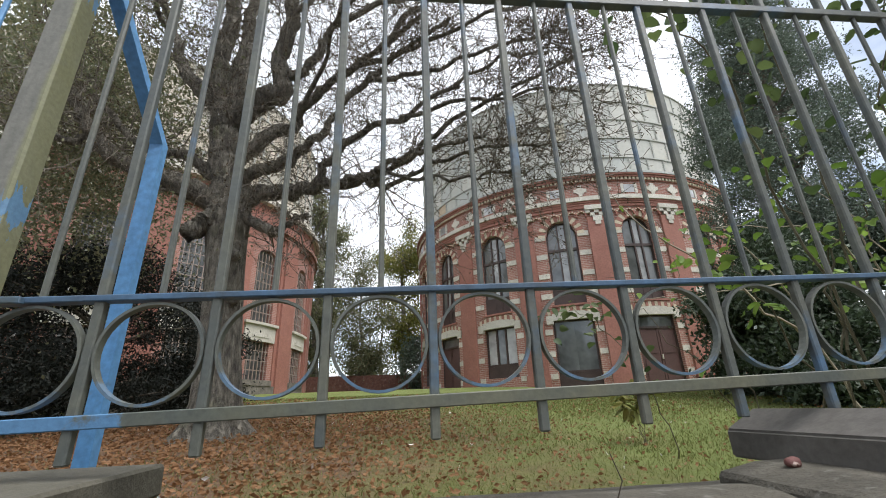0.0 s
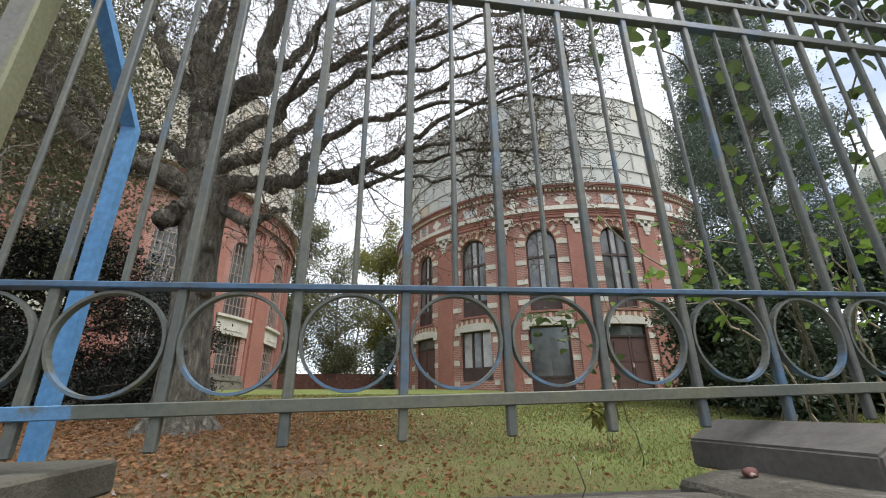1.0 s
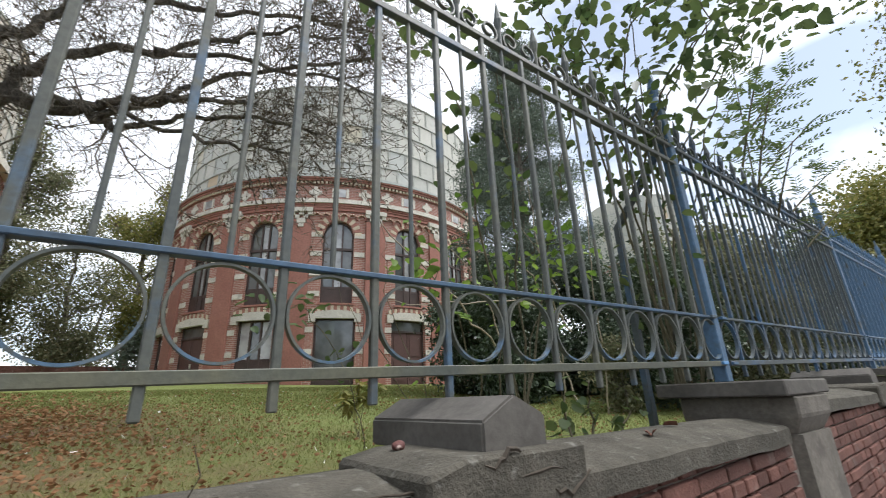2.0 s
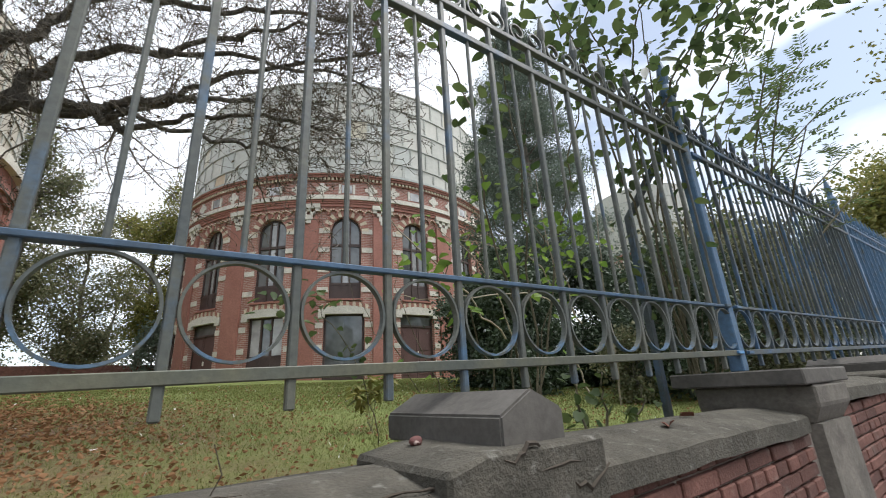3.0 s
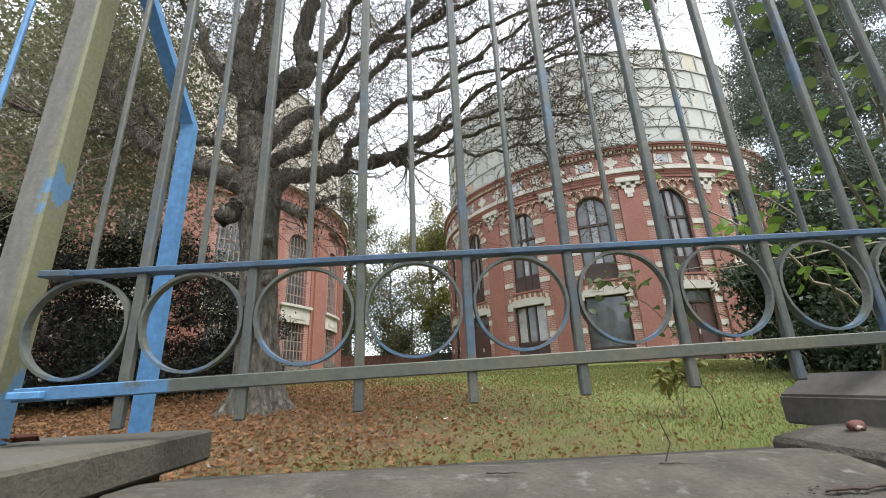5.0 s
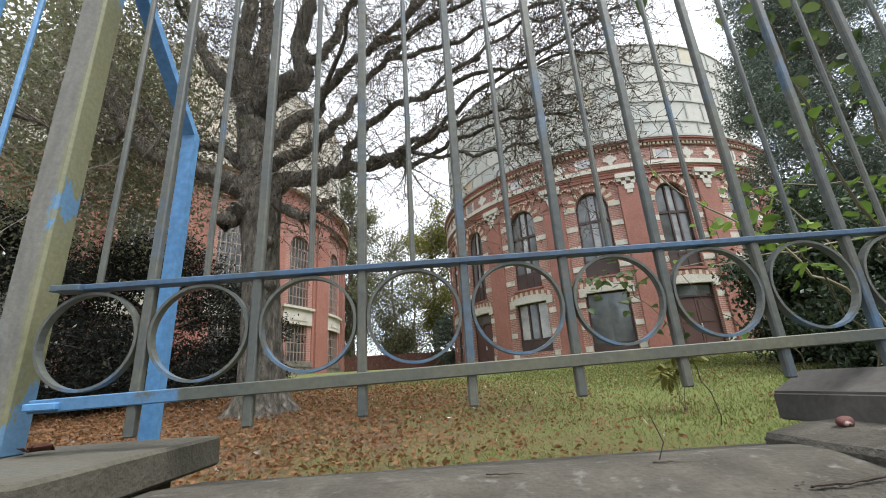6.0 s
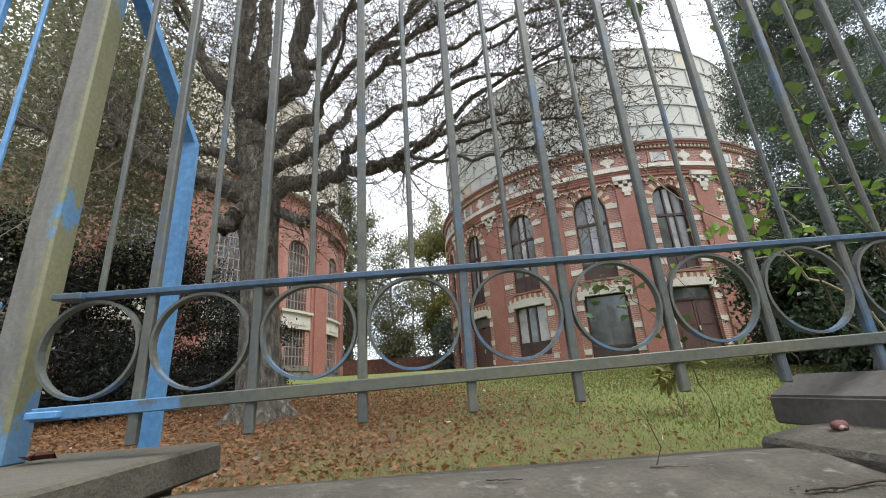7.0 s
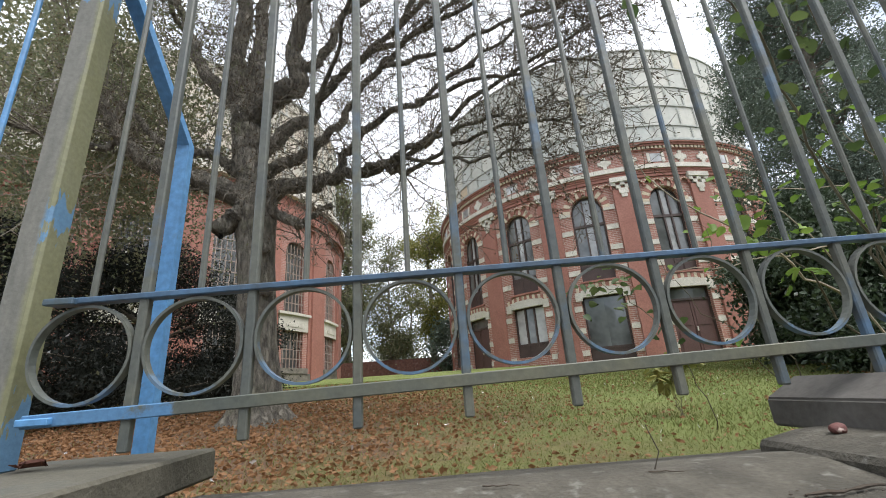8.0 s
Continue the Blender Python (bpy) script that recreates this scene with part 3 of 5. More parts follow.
    bent_box(bm, -HALF, HALF, RD - 0.03, RD + 0.09, 7.14, 7.22, 6)
    bent_box(bm, -HALF, HALF, RD - 0.03, RD + 0.12, 7.22, 7.30, 6)
    k["corbel_table"] = mesh_of("corbel_table", bm, M_RED)
    k["scallops"] = mesh_of("scallops", wv, M_CREAM)
    bm = bmesh.new()
    bent_box(bm, -HALF, HALF, RD - 0.03, RD + 0.17, 7.30, 7.47, 6)
    k["string_course"] = mesh_of("string_course", bm, M_WHITE)
    bm = bmesh.new()
    outline = [(0.07, 0.24), (0.07, 0.13), (0.14, 0.13), (0.14, 0.07), (0.24, 0.07)]
    outline += [(u, -w) for u, w in outline[::-1]]
    outline += [(-u, -w) for u, w in outline[:5]] + [(-u, w) for u, w in outline[:5][::-1]]
    rims = [[bm.verts.new(bent(u, r, 7.77 + w)) for u, w in outline] for r in (RD + 0.02, RD + 0.09)]
    bm.faces.new(rims[1])
    for q in range(len(outline)):
        bm.faces.new((rims[0][q], rims[0][q - 1], rims[1][q - 1], rims[1][q]))
    k["cross"] = mesh_of("frieze_cross", bm, M_WHITE)
    bm = bmesh.new()
    bent_box(bm, -0.2, 0.2, RD + 0.02, RD + 0.065, 7.6, 7.95)
    k["vent"] = mesh_of("frieze_window", bm, M_PANE_W)
    bm = bmesh.new()
    bent_box(bm, -0.05, 0.05, RD + 0.02, RD + 0.085, 7.57, 7.97)
    k["vent_jamb"] = mesh_of("jamb", bm, M_WHITE)
    bm = bmesh.new()
    bent_box(bm, -HALF, HALF, RD - 0.05, RD + 0.05, 7.46, 8.12, 6)
    k["frieze"] = mesh_of("frieze", bm, M_DRUM)
    bm = bmesh.new()
    for i in range(18):
        c = -HALF + 2 * HALF * (i + 0.5) / 18
        bent_box(bm, c - 0.045, c + 0.045, RD + 0.02, RD + 0.14, 8.14, 8.24)
    k["dentils"] = mesh_of("dentils", bm, M_CREAM)
    bm = bmesh.new()
    bent_box(bm, -HALF, HALF, RD - 0.4, RD + 0.10, 8.10, 8.15, 6)
    bent_box(bm, -HALF, HALF, RD - 0.4, RD + 0.17, 8.24, 8.33, 6)
    bent_box(bm, -HALF, HALF, RD - 0.4, RD + 0.22, 8.33, 8.40, 6)
    k["cornice"] = mesh_of("cornice", bm, M_RED)
    bm = bmesh.new()
    bent_box(bm, -HALF, HALF, RD - 0.5, RD + 0.24, 8.40, 8.48, 6)
    for i in range(22):
        c = -HALF + 2 * HALF * (i + 0.5) / 22
        bent_box(bm, c - 0.035, c + 0.035, RD - 0.12, RD - 0.02, 8.48, 8.62)
    bent_box(bm, -HALF, HALF, RD - 0.14, RD, 8.62, 8.66, 6)
    k["parapet"] = mesh_of("parapet", bm, M_ROOF)
    return k


BAY = make_bay_meshes()
RT, T0, T1, PANELS, ROWS_T = 7.85, 8.45, 13.1, 62, 5
ROW_H = (T1 - T0) / ROWS_T


def make_tank_meshes():
    pu = 2 * math.pi / PANELS

    def rb(bm, a0, a1, r0, r1, z0, z1, n=2):
        cols = [[bm.verts.new((r * math.sin(a), -r * math.cos(a), z)) for r, z in ((r0, z0), (r1, z0), (r1, z1), (r0, z1))] for a in [a0 + (a1 - a0) * i / n for i in range(n + 1)]]
        for a, b in zip(cols, cols[1:]):
            for q in range(4):
                bm.faces.new((a[q], a[(q + 1) % 4], b[(q + 1) % 4], b[q]))
        bm.faces.new(cols[0][::-1])
        bm.faces.new(cols[-1])

    bm = bmesh.new()
    rb(bm, -pu / 2 * 0.985, pu / 2 * 0.985, RT - 0.1, RT, 0.02, ROW_H - 0.02)
    panel = mesh_of("tank_panel", bm, M_TANK)
    bm = bmesh.new()
    rb(bm, -0.003, 0.003, RT - 0.05, RT + 0.03, 0, ROW_H, 1)
    for i in range(9):
        z = ROW_H * (i + 0.5) / 9
        for s in (-1, 1):
            rb(bm, s * 0.0075 - 0.002, s * 0.0075 + 0.002, RT - 0.02, RT + 0.018, z - 0.016, z + 0.016, 1)
    rib = mesh_of("rib", bm, M_RIB)
    bm = bmesh.new()
    rb(bm, 0, 2 * math.pi, RT - 0.05, RT + 0.05, -0.028, 0.028, 96)
    ring = mesh_of("tank_flange", bm, M_RIB)
    return panel, rib, ring


TANK = make_tank_meshes()


def turn(ob, deg, z=0.0):
    ob.rotation_euler = (0, 0, radians(deg))
    ob.location.z = z
    return ob


def tank_on(g, facing, spread, paint=None):
    panel, rib, ring = TANK
    if paint:
        panel = panel.copy()
        panel.materials[0] = paint
    for i in range(PANELS):
        a = (i + 0.5) * 360 / PANELS
        if abs((a - facing + 180) % 360 - 180) > spread:
            continue
        for r in range(ROWS_T):
            off = (r % 2) * 180 / PANELS
            turn(part("tank_panel", panel, None, g), a + off, T0 + r * ROW_H)
            turn(part("rib", rib, None, g), a + off + 180 / PANELS, T0 + r * ROW_H)
    for r in range(ROWS_T + 1):
        turn(part("tank_flange", ring, None, g), 0, T0 + r * ROW_H)
    bm = bmesh.new()
    n = 64
    rows = [[bm.verts.new((r * math.cos(2 * math.pi * k / n), r * math.sin(2 * math.pi * k / n), z)) for k in range(n)] for r, z in ((RT - 0.12, 8.0), (RT - 0.12, T1 - 0.05), (5, T1 + 0.15), (0.1, T1 + 0.3))]
    for a, b in zip(rows, rows[1:]):
        for k in range(n):
            bm.faces.new((a[k], a[(k + 1) % n], b[(k + 1) % n], b[k]))
    part("tank_roof", bm, M_ROOF, g)


def bay_on(g, deg, low, rich=True):
    P = lambda name, key: turn(part(name, BAY[key], None, g), deg)
    P("wall", "wall_" + low)
    for nm, key in (("pilaster", "pilaster"), ("capital", "capital"), ("checkerwork", "checks"), ("corbel_table", "corbel_table"), ("scalloped_band", "scallops"), ("string_course", "string_course"),
                    ("frieze", "frieze"), ("dentil_band", "dentils"), ("cornice", "cornice"), ("parapet", "parapet")):
        ob = P(nm, key)
        if nm in ("checkerwork", "dentil_band", "scalloped_band", "corbel_table"):
            tagged(ob, kind="stuff")
    if not rich:
        return
    P("lintel", "lintel")
    P("frieze_window", "vent")
    for du in (-0.27, 0.27):
        turn(part("jamb", BAY["vent_jamb"], None, g), deg + math.degrees(du / RD))
    for me in BAY["wedges"]:
        turn(part("voussoir", me, None, g), deg)
    for du in (-0.95, 0.95):
        turn(part("frieze_cross", BAY["cross"], None, g), deg + math.degrees(du / RD))
    w = P("window", "arched_frame")
    tagged(w, "tall round-headed window in a brown wooden frame")
    for me in BAY["panes"]:
        part("pane", me, None, w)
    part("window_sill", BAY["sill"], None, w)
    if low == "door":
        w = P("door", "door_frame")
        leaf = part("door_leaf", BAY["door"], None, w, "brown painted double door, closed")
        part("door_handle", BAY["handle"], None, w)
        for me in BAY["door_panes"]:
            part("pane", me, None, w)
    else:
        w = P("window", low + "_frame")
        for me in BAY[low + "_panes"]:
            part("pane", me, None, w)
    for z in (6.02, 5.25, 4.48, 3.71, 2.40, 1.64, 0.88):
        for s in (-1, 1):
            turn(part("stone_band", BAY["band" if z > 3 else "short_band"], None, g), deg + math.degrees(s * (0.80 if z > 3 else 0.88) / RD), z)


# main drum
drum = thing("gasholder", 9.45, 21.0, 0, "round red-brick gasholder with pale stone bands and a grey iron tank", "gasholder", "gasholders")
for k in range(BAYS):
    deg = -3.3 + 20.0 * (k - 9)
    facing = abs((deg + 23.5 + 180) % 360 - 180) < 95
    low = {-23: "wide", -3: "door", -63: "door"}.get(round(deg), "sash")
    bay_on(drum, deg, low, facing)
tank_on(drum, -23.5, 96)

# farther drum beyond the conifer
far_drum = thing("gasholder", 30.9, 14.5, 0, "distant round gasholder of brick and grey iron", "gasholder", "gasholders")
for k in range(BAYS):
    deg = 8 + 20.0 * k
    bay_on(far_drum, deg, "sash", abs((deg + 64 + 180) % 360 - 180) < 60)
tank_on(far_drum, -64, 95)
far_drum.scale = (0.43, 0.43, 1.0)


# old drum behind the big tree: plainer, with barred windows
def old_bay_meshes():
    k = {}
    k["wall"] = mesh_of("wall", bay_wall([(0.55, 1.2, 2.6, 0.0), (0.55, 3.3, 5.9, 0.35)], BASE - 0.4, 8.0), M_DRUM2)
    bm = bmesh.new()
    bent_box(bm, HALF - 0.45, HALF + 0.45, RD - 0.05, RD + 0.14, 0.2, 7.0, 3)
    bent_box(bm, HALF - 0.6, HALF + 0.6, RD - 0.05, RD + 0.05, 0.2, 7.0, 3)
    k["pilaster"] = mesh_of("pilaster", bm, M_RED)
    bm = bmesh.new()
    bent_box(bm, -HALF, HALF, RD - 0.05, RD + 0.15, 7.0, 7.2, 6)
    bent_box(bm, -HALF, HALF, RD - 0.05, RD + 0.25, 7.2, 7.4, 6)
    bent_box(bm, -HALF, HALF, RD - 0.05, RD + 0.05, 7.4, 8.1, 6)
    k["cornice"] = mesh_of("cornice", bm, M_RED)
    bm = bmesh.new()
    bent_box(bm, -HALF, HALF, RD - 0.05, RD + 0.3, 8.1, 8.3, 6)
    bent_box(bm, -HALF, HALF, RD - 0.3, RD + 0.1, 8.3, 8.65, 6)
    k["parapet"] = mesh_of("parapet", bm, M_WHITE)
    bm = bmesh.new()
    bent_box(bm, -HALF, HALF, RD - 0.05, RD + 0.1, BASE - 0.4, 1.0, 6)
    bent_box(bm, -0.75, 0.75, RD - 0.25, RD + 0.13, 1.0, 1.2, 3)
    k["plinth"] = mesh_of("plinth", bm, M_STUCCO)
    bm = bmesh.new()
    bent_box(bm, -0.78, 0.78, RD - 0.05, RD + 0.07, 2.6, 3.2, 3)
    bent_box(bm, -0.85, 0.85, RD - 0.25, RD + 0.16, 3.2, 3.3, 3)
    bent_box(bm, -0.45, 0.45, RD, RD + 0.09, 2.75, 2.86, 2)
    k["lintel"] = mesh_of("lintel", bm, M_WHITE)
    k["grille"] = []
    for z0, z1 in ((1.2, 2.6), (3.3, 6.1)):
        for i in range(6):
            bm = bmesh.new()
            u = -0.45 + 0.18 * i
            bent_box(bm, u - 0.015, u + 0.015, RD - 0.07, RD - 0.04, z0, z1)
            k["grille"].append(mesh_of("grille_bar", bm, M_GRILLE))
        nz = int((z1 - z0) / 0.4)
        for j in range(1, nz + 1):
            bm = bmesh.new()
            z = z0 + (z1 - z0) * j / (nz + 1)
            bent_box(bm, -0.55, 0.55, RD - 0.075, RD - 0.045, z - 0.016, z + 0.016, 2)
            k["grille"].append(mesh_of("grille_bar", bm, M_GRILLE))
    bm = bmesh.new()
    for z0, z1 in ((1.2, 2.6), (3.3, 6.25)):
        bent_box(bm, -0.55, 0.55, RD - 0.28, RD - 0.24, z0, z1, 3)
    k["pane"] = mesh_of("pane", bm, M_PANE)
    return k


OLD = old_bay_meshes()
old_drum = thing("gasholder", -12.4, 19.6, 0, "older plain red-brick gasholder with white-barred windows", "gasholder", "gasholders")
for k in range(BAYS):
    deg = 23.2 + 20.0 * k
    turn(part("wall", OLD["wall"], None, old_drum), deg)
    for nm in ("pilaster", "cornice", "parapet", "plinth"):
        turn(part(nm, OLD[nm], None, old_drum), deg)
    if abs((deg - 31 + 180) % 360 - 180) < 85:
        turn(part("lintel", OLD["lintel"], None, old_drum), deg)
        w = turn(part("window", OLD["pane"], None, old_drum, "tall dark window behind pale iron bars"), deg)
        for me in OLD["grille"]:
            part("grille_bar", me, None, w)
tank_on(old_drum, 31, 95, M_TANK2)


# ---- iron fence ----
P = 0.22
POSTS = [-4.40, -0.88, 2.64, 6.16, 9.68, 13.20]
POST_X = [-4.50, -0.936, 2.62, 6.14, 9.68, 13.20]
TOP, TOP2 = 1.128, 1.245


def fence_meshes():
    k = {}
    bm = bmesh.new()
    box(bm, -0.0095, 0.0095, -0.0095, 0.0095, -0.062, TOP2 + 0.02, 0.003)
    k["bar"] = mesh_of("bar", bm, M_IRON)
    bm = bmesh.new()
    tube(bm, [(0, 0, 0.238), (0, 0, TOP2 + 0.02)], [0.0066] * 2, 8)
    k["thin"] = mesh_of("bar", bm, M_IRON)
    bm = bmesh.new()
    strip(bm, [(0.0965 * math.cos(2 * math.pi * i / 40), 0, 0.1285 + 0.0965 * math.sin(2 * math.pi * i / 40)) for i in range(40)], 0.0058, 0.018, True)
    k["ring"] = mesh_of("ring", bm, M_RING)
    bm = bmesh.new()
    pts = []
    for i in range(26):
        a = math.pi * (-0.5 + 2.3 * i / 25)
        r = 0.048 - 0.030 * i / 25
        pts.append((0.012 + 0.048 + r * math.cos(math.pi - a) * 1.0, 0, TOP2 + 0.07 + r * math.sin(math.pi - a)))
    strip(bm, pts, 0.007, 0.014)
    k["scroll"] = mesh_of("scroll", bm, M_IRON)
    bm = bmesh.new()
    tube(bm, [(0, 0, TOP2), (0, 0, TOP2 + 0.1), (0, 0, TOP2 + 0.115), (0, 0, TOP2 + 0.15), (0, 0, TOP2 + 0.25)], [0.009, 0.009, 0.013, 0.019, 0.001], 8)
    k["spear"] = mesh_of("spear", bm, M_IRON)
    return k


FEN = fence_meshes()
FEN_BLUE = {}
for key, me in FEN.items():
    FEN_BLUE[key] = me.copy()
    FEN_BLUE[key].materials[0] = M_BLUE2
FEN_BRIGHT = {}
for key, me in FEN.items():
    FEN_BRIGHT[key] = me.copy()
    FEN_BRIGHT[key].materials[0] = M_BLUE
FEN_MID = {}
for key, me in FEN.items():
    FEN_MID[key] = me.copy()
    FEN_MID[key].materials[0] = M_IRON2


def fence_panel(x0, x1):
    g = thing("iron_fence", x0, 0, zf(x0), "wrought-iron fence panel with rings, worn grey-green and blue paint", "fence", "iron fence panels")
    n = round((x1 - x0) / P)
    kit, paint = (FEN_BLUE, M_BLUE2) if x0 > 5 else (FEN_MID, M_IRON2) if x0 > 2 else (FEN_BRIGHT, M_BLUE) if x0 < -2 else (FEN, M_IRON)
    length = x1 - x0
    for z, h, d in ((0.009, 0.0125, 0.014), (0.238, 0.0065, 0.015), (TOP, 0.0125, 0.013), (TOP2, 0.011, 0.013)):
        bm = bmesh.new()
        sl = 0.0239 if z < 0.5 else 0.03
        box(bm, 0.03, length - 0.03, -d, d, z - h, z + h, 0.002, sl)
        for v in bm.verts:
            v.co.z += (sl - 0.0239) * x0
        part("rail", bm, paint if paint is not M_IRON else M_RAIL if z == 0.238 else M_RAIL_END if z < 0.1 else M_IRON, g)
    for z in (0.009, 0.238):
        for s in (0, 1):
            bm = bmesh.new()
            x = s * length
            box(bm, x - 0.09 if s else x + 0.03, x - 0.03 if s else x + 0.09, -0.026, -0.012, z - 0.007 + zf(x), z + 0.007 + zf(x), 0.002)
            part("lug", bm, M_BLUE if z < 0.1 and x0 < 2 else M_BLUE2, g)
    for i in range(n):
        x = (i + 0.5) * P
        for nm, key in (("ring", "ring"), ("bar", "thin"), ("spear", "spear")):
            o = part(nm, kit[key], None, g)
            o.location = (x, 0, zf(x))
        if i:
            x = i * P
            o = part("bar", kit["bar"], None, g)
            o.location = (x, 0, zf(x))
        for s in (-1, 1):
            o = part("scroll", kit["scroll"], None, g)
            o.location, o.scale = ((i + 0.5) * P, 0, zf(x) + 0.0), (s, 1, 1)
    return g


for a, b in zip(POSTS, POSTS[1:]):
    gap = 0.07 if a < -2 else 0.0
    fence_panel(a - gap, b - gap)


def fence_post(x, paint, label):
    g = thing("fence_post", x, 0.04 if x < 0 else 0.02, zf(x) - 0.08, label, "fence post", "iron fence posts")
    bm = bmesh.new()
    box(bm, -0.0315, 0.0315, -0.0315, 0.0315, 0, 1.62, 0.005)
    part("shaft", bm, paint, g)
    bm = bmesh.new()
    tube(bm, [(0, 0, 1.61), (0, 0, 1.66), (0, 0, 1.70), (0, 0, 1.78), (0, 0, 1.95)], [0.042, 0.042, 0.024, 0.032, 0.002], 10)
    part("finial", bm, paint, g)
    bm = bmesh.new()
    # stay: upright leg behind the fence that bends over to the post
    back = 0.405 if x < 0 else 0.425
    pts = [Vector((0.043, back, -0.5)), Vector((0.043, back, 0.98)), Vector((0, 0.0, 1.42))]
    w, h = 0.021, 0.017
    rows = []
    for i, p in enumerate(pts):
        d = (pts[min(i + 1, 2)] - pts[max(i - 1, 0)]).normalized()
        nrm = Vector((0, -d.z, d.y))
        rows.append([bm.verts.new(p + Vector((s * w, 0, 0)) + nrm * t * h) for s, t in ((-1, -1), (1, -1), (1, 1), (-1, 1))])
    for r0, r1 in zip(rows, rows[1:]):
        for q in range(4):
            bm.faces.new((r0[q], r0[(q + 1) % 4], r1[(q + 1) % 4], r1[q]))
    bm.faces.new(rows[0][::-1])
    bm.faces.new(rows[-1])
    part("stay", bm, M_BLUE if paint is M_POST else M_IRON2, g, "blue painted iron stay" if paint is M_POST else "dark blue-grey iron stay")
    return g


for i, x in enumerate(POST_X):
    fence_post(x, M_POST if x < 0 else M_BLUE2, "square iron post with peeling olive and blue paint" if x < 0 else "square iron post in faded blue paint")


# ---- garden wall and its stones ----
wall = tagged(new("wall_front"), "low red-brick garden wall under the iron fence", "wall", kind="structure")
bm = bmesh.new()
box(bm, -9, 26, -0.238, 0.14, -1.15, -0.27, 0, 0.0239)
part("wall_core", bm, M_MORTAR, wall)


def slab(x):
    g = tagged(part("cap_stone", bmesh_slab(), M_SLAB if x < 0 else M_CAP), "flat weathered stone cap slab on the wall pier", "stone slab", "wall cap slabs")
    g.location = (x, 0, zf(x))
    return g


def bmesh_slab():
    bm = bmesh.new()
    box(bm, -0.31, 0.29, -0.305, 0.225, -0.143, -0.08, 0.006)
    for v in bm.verts:
        v.co += 0.004 * Vector(noise.noise_vector(v.co * 9))
    return bm


def pier_block():
    bm = bmesh.new()
    vs = [(-0.225, -0.305), (0.225, -0.305), (0.225, 0.16), (-0.225, 0.16)]
    rows = [[bm.verts.new((x * s, y * (s if y < 0 else 1), z)) for x, y in vs] for s, z in ((0.86, -0.30), (1.0, -0.225), (1.0, -0.147))]
    for a, b in zip(rows, rows[1:]):
        for k in range(4):
            bm.faces.new((a[k], a[(k + 1) % 4], b[(k + 1) % 4], b[k]))
    bm.faces.new(rows[0][::-1])
    bm.faces.new(rows[-1])
    bmesh.ops.bevel(bm, geom=list(bm.edges), offset=0.008, segments=1, affect="EDGES")
    return bm


def coping(x0, x1, level, y_front=-0.275):
    bm = bmesh.new()
    prof = [(y_front, -0.262), (y_front, -0.208), (y_front + 0.015, -0.198), (-0.11, -0.170), (-0.03, -0.172), (0.18, -0.20), (0.18, -0.262)]
    n = 12
    rows = []
    for i in range(n + 1):
        x = x0 + 0.0008 + (x1 - x0 - 0.0016) * i / n
        rows.append([bm.verts.new(Vector((x, y, z + level)) + 0.006 * Vector(noise.noise_vector(Vector((x * 5, y * 7, z * 7))))) for y, z in prof])
    m = len(prof)
    for a, b in zip(rows, rows[1:]):
        for k in range(m):
            bm.faces.new((a[k], a[(k + 1) % m], b[(k + 1) % m], b[k]))
    bm.faces.new(rows[0][::-1])
    bm.faces.new(rows[-1])
    return tagged(part("coping_stone", bm, M_COPING), "weathered grey coping stone on the brick wall", "coping", "coping stones")


for x in POSTS:
    slab(x)
    o = tagged(part("pier_stone", pier_block(), M_STUCCO), "pale stone block topping a brick pier", "stone block", "pier stones")
    o.location = (x, 0, zf(x))


def gabled_cap(x):
    bm = bmesh.new()
    prof = [(-0.092, -0.146), (-0.092, -0.082), (0.0, -0.033), (0.092, -0.076), (0.092, -0.146)]
    rows = [[bm.verts.new((px, y, pz)) for px, pz in prof] for y in (-0.245, 0.205)]
    bm.faces.new(rows[0][::-1])
    bm.faces.new(rows[1])
    for k in range(5):
        bm.faces.new((rows[0][k], rows[0][(k + 1) % 5], rows[1][(k + 1) % 5], rows[1][k]))
    bmesh.ops.bevel(bm, geom=list(bm.edges), offset=0.005, segments=2, affect="EDGES")
    o = tagged(part("ridge_stone", bm, M_CAP), "dark gabled ridge stone lying across the wall", "ridge stone", "ridge stones")
    o.location = (x, 0, zf(x) - 0.021)
    bm = bmesh.new()
    box(bm, -0.25, 0.16, -0.288, 0.06, -0.30, -0.156, 0.008)
    bmesh.ops.subdivide_edges(bm, edges=list(bm.edges), cuts=4, use_grid_fill=True)
    for v in bm.verts:
        if v.co.z > -0.2:
            v.co.z -= 0.30 * max(0.0, -0.18 - v.co.x)
        v.co += 0.004 * Vector(noise.noise_vector(v.co * 13))
    o = tagged(part("bearing_stone", bm, M_COPING), "cracked stone block under a ridge stone", "stone block", "bearing stones")
    o.location = (x, 0, zf(x) - 0.021 + 0.02)
    bm = bmesh.new()
    for s in range(3):
        pts = []
        px, pz = -0.13 + 0.09 * s, -0.17 - 0.03 * s
        for i in range(7):
            pts.append((px, -0.287, pz))
            px += random.uniform(0.008, 0.026)
            pz += random.uniform(-0.016, 0.016)
        tube(bm, pts, [0.0045 * math.sin(math.pi * (i + 0.6) / 7.4) + 0.001 for i in range(7)], 4)
    part("crack", bm, M_SOIL, o).location = (0, 0, 0)


for a, b in zip(POSTS, POSTS[1:]):
    mid = a + 1.74
    gabled_cap(mid)
    for x0, x1 in ((a + 0.29, mid - 0.155), (mid + 0.145, (mid + b) / 2), ((mid + b) / 2, b - 0.29)):
        coping(x0, x1, zf(a + 1.2))

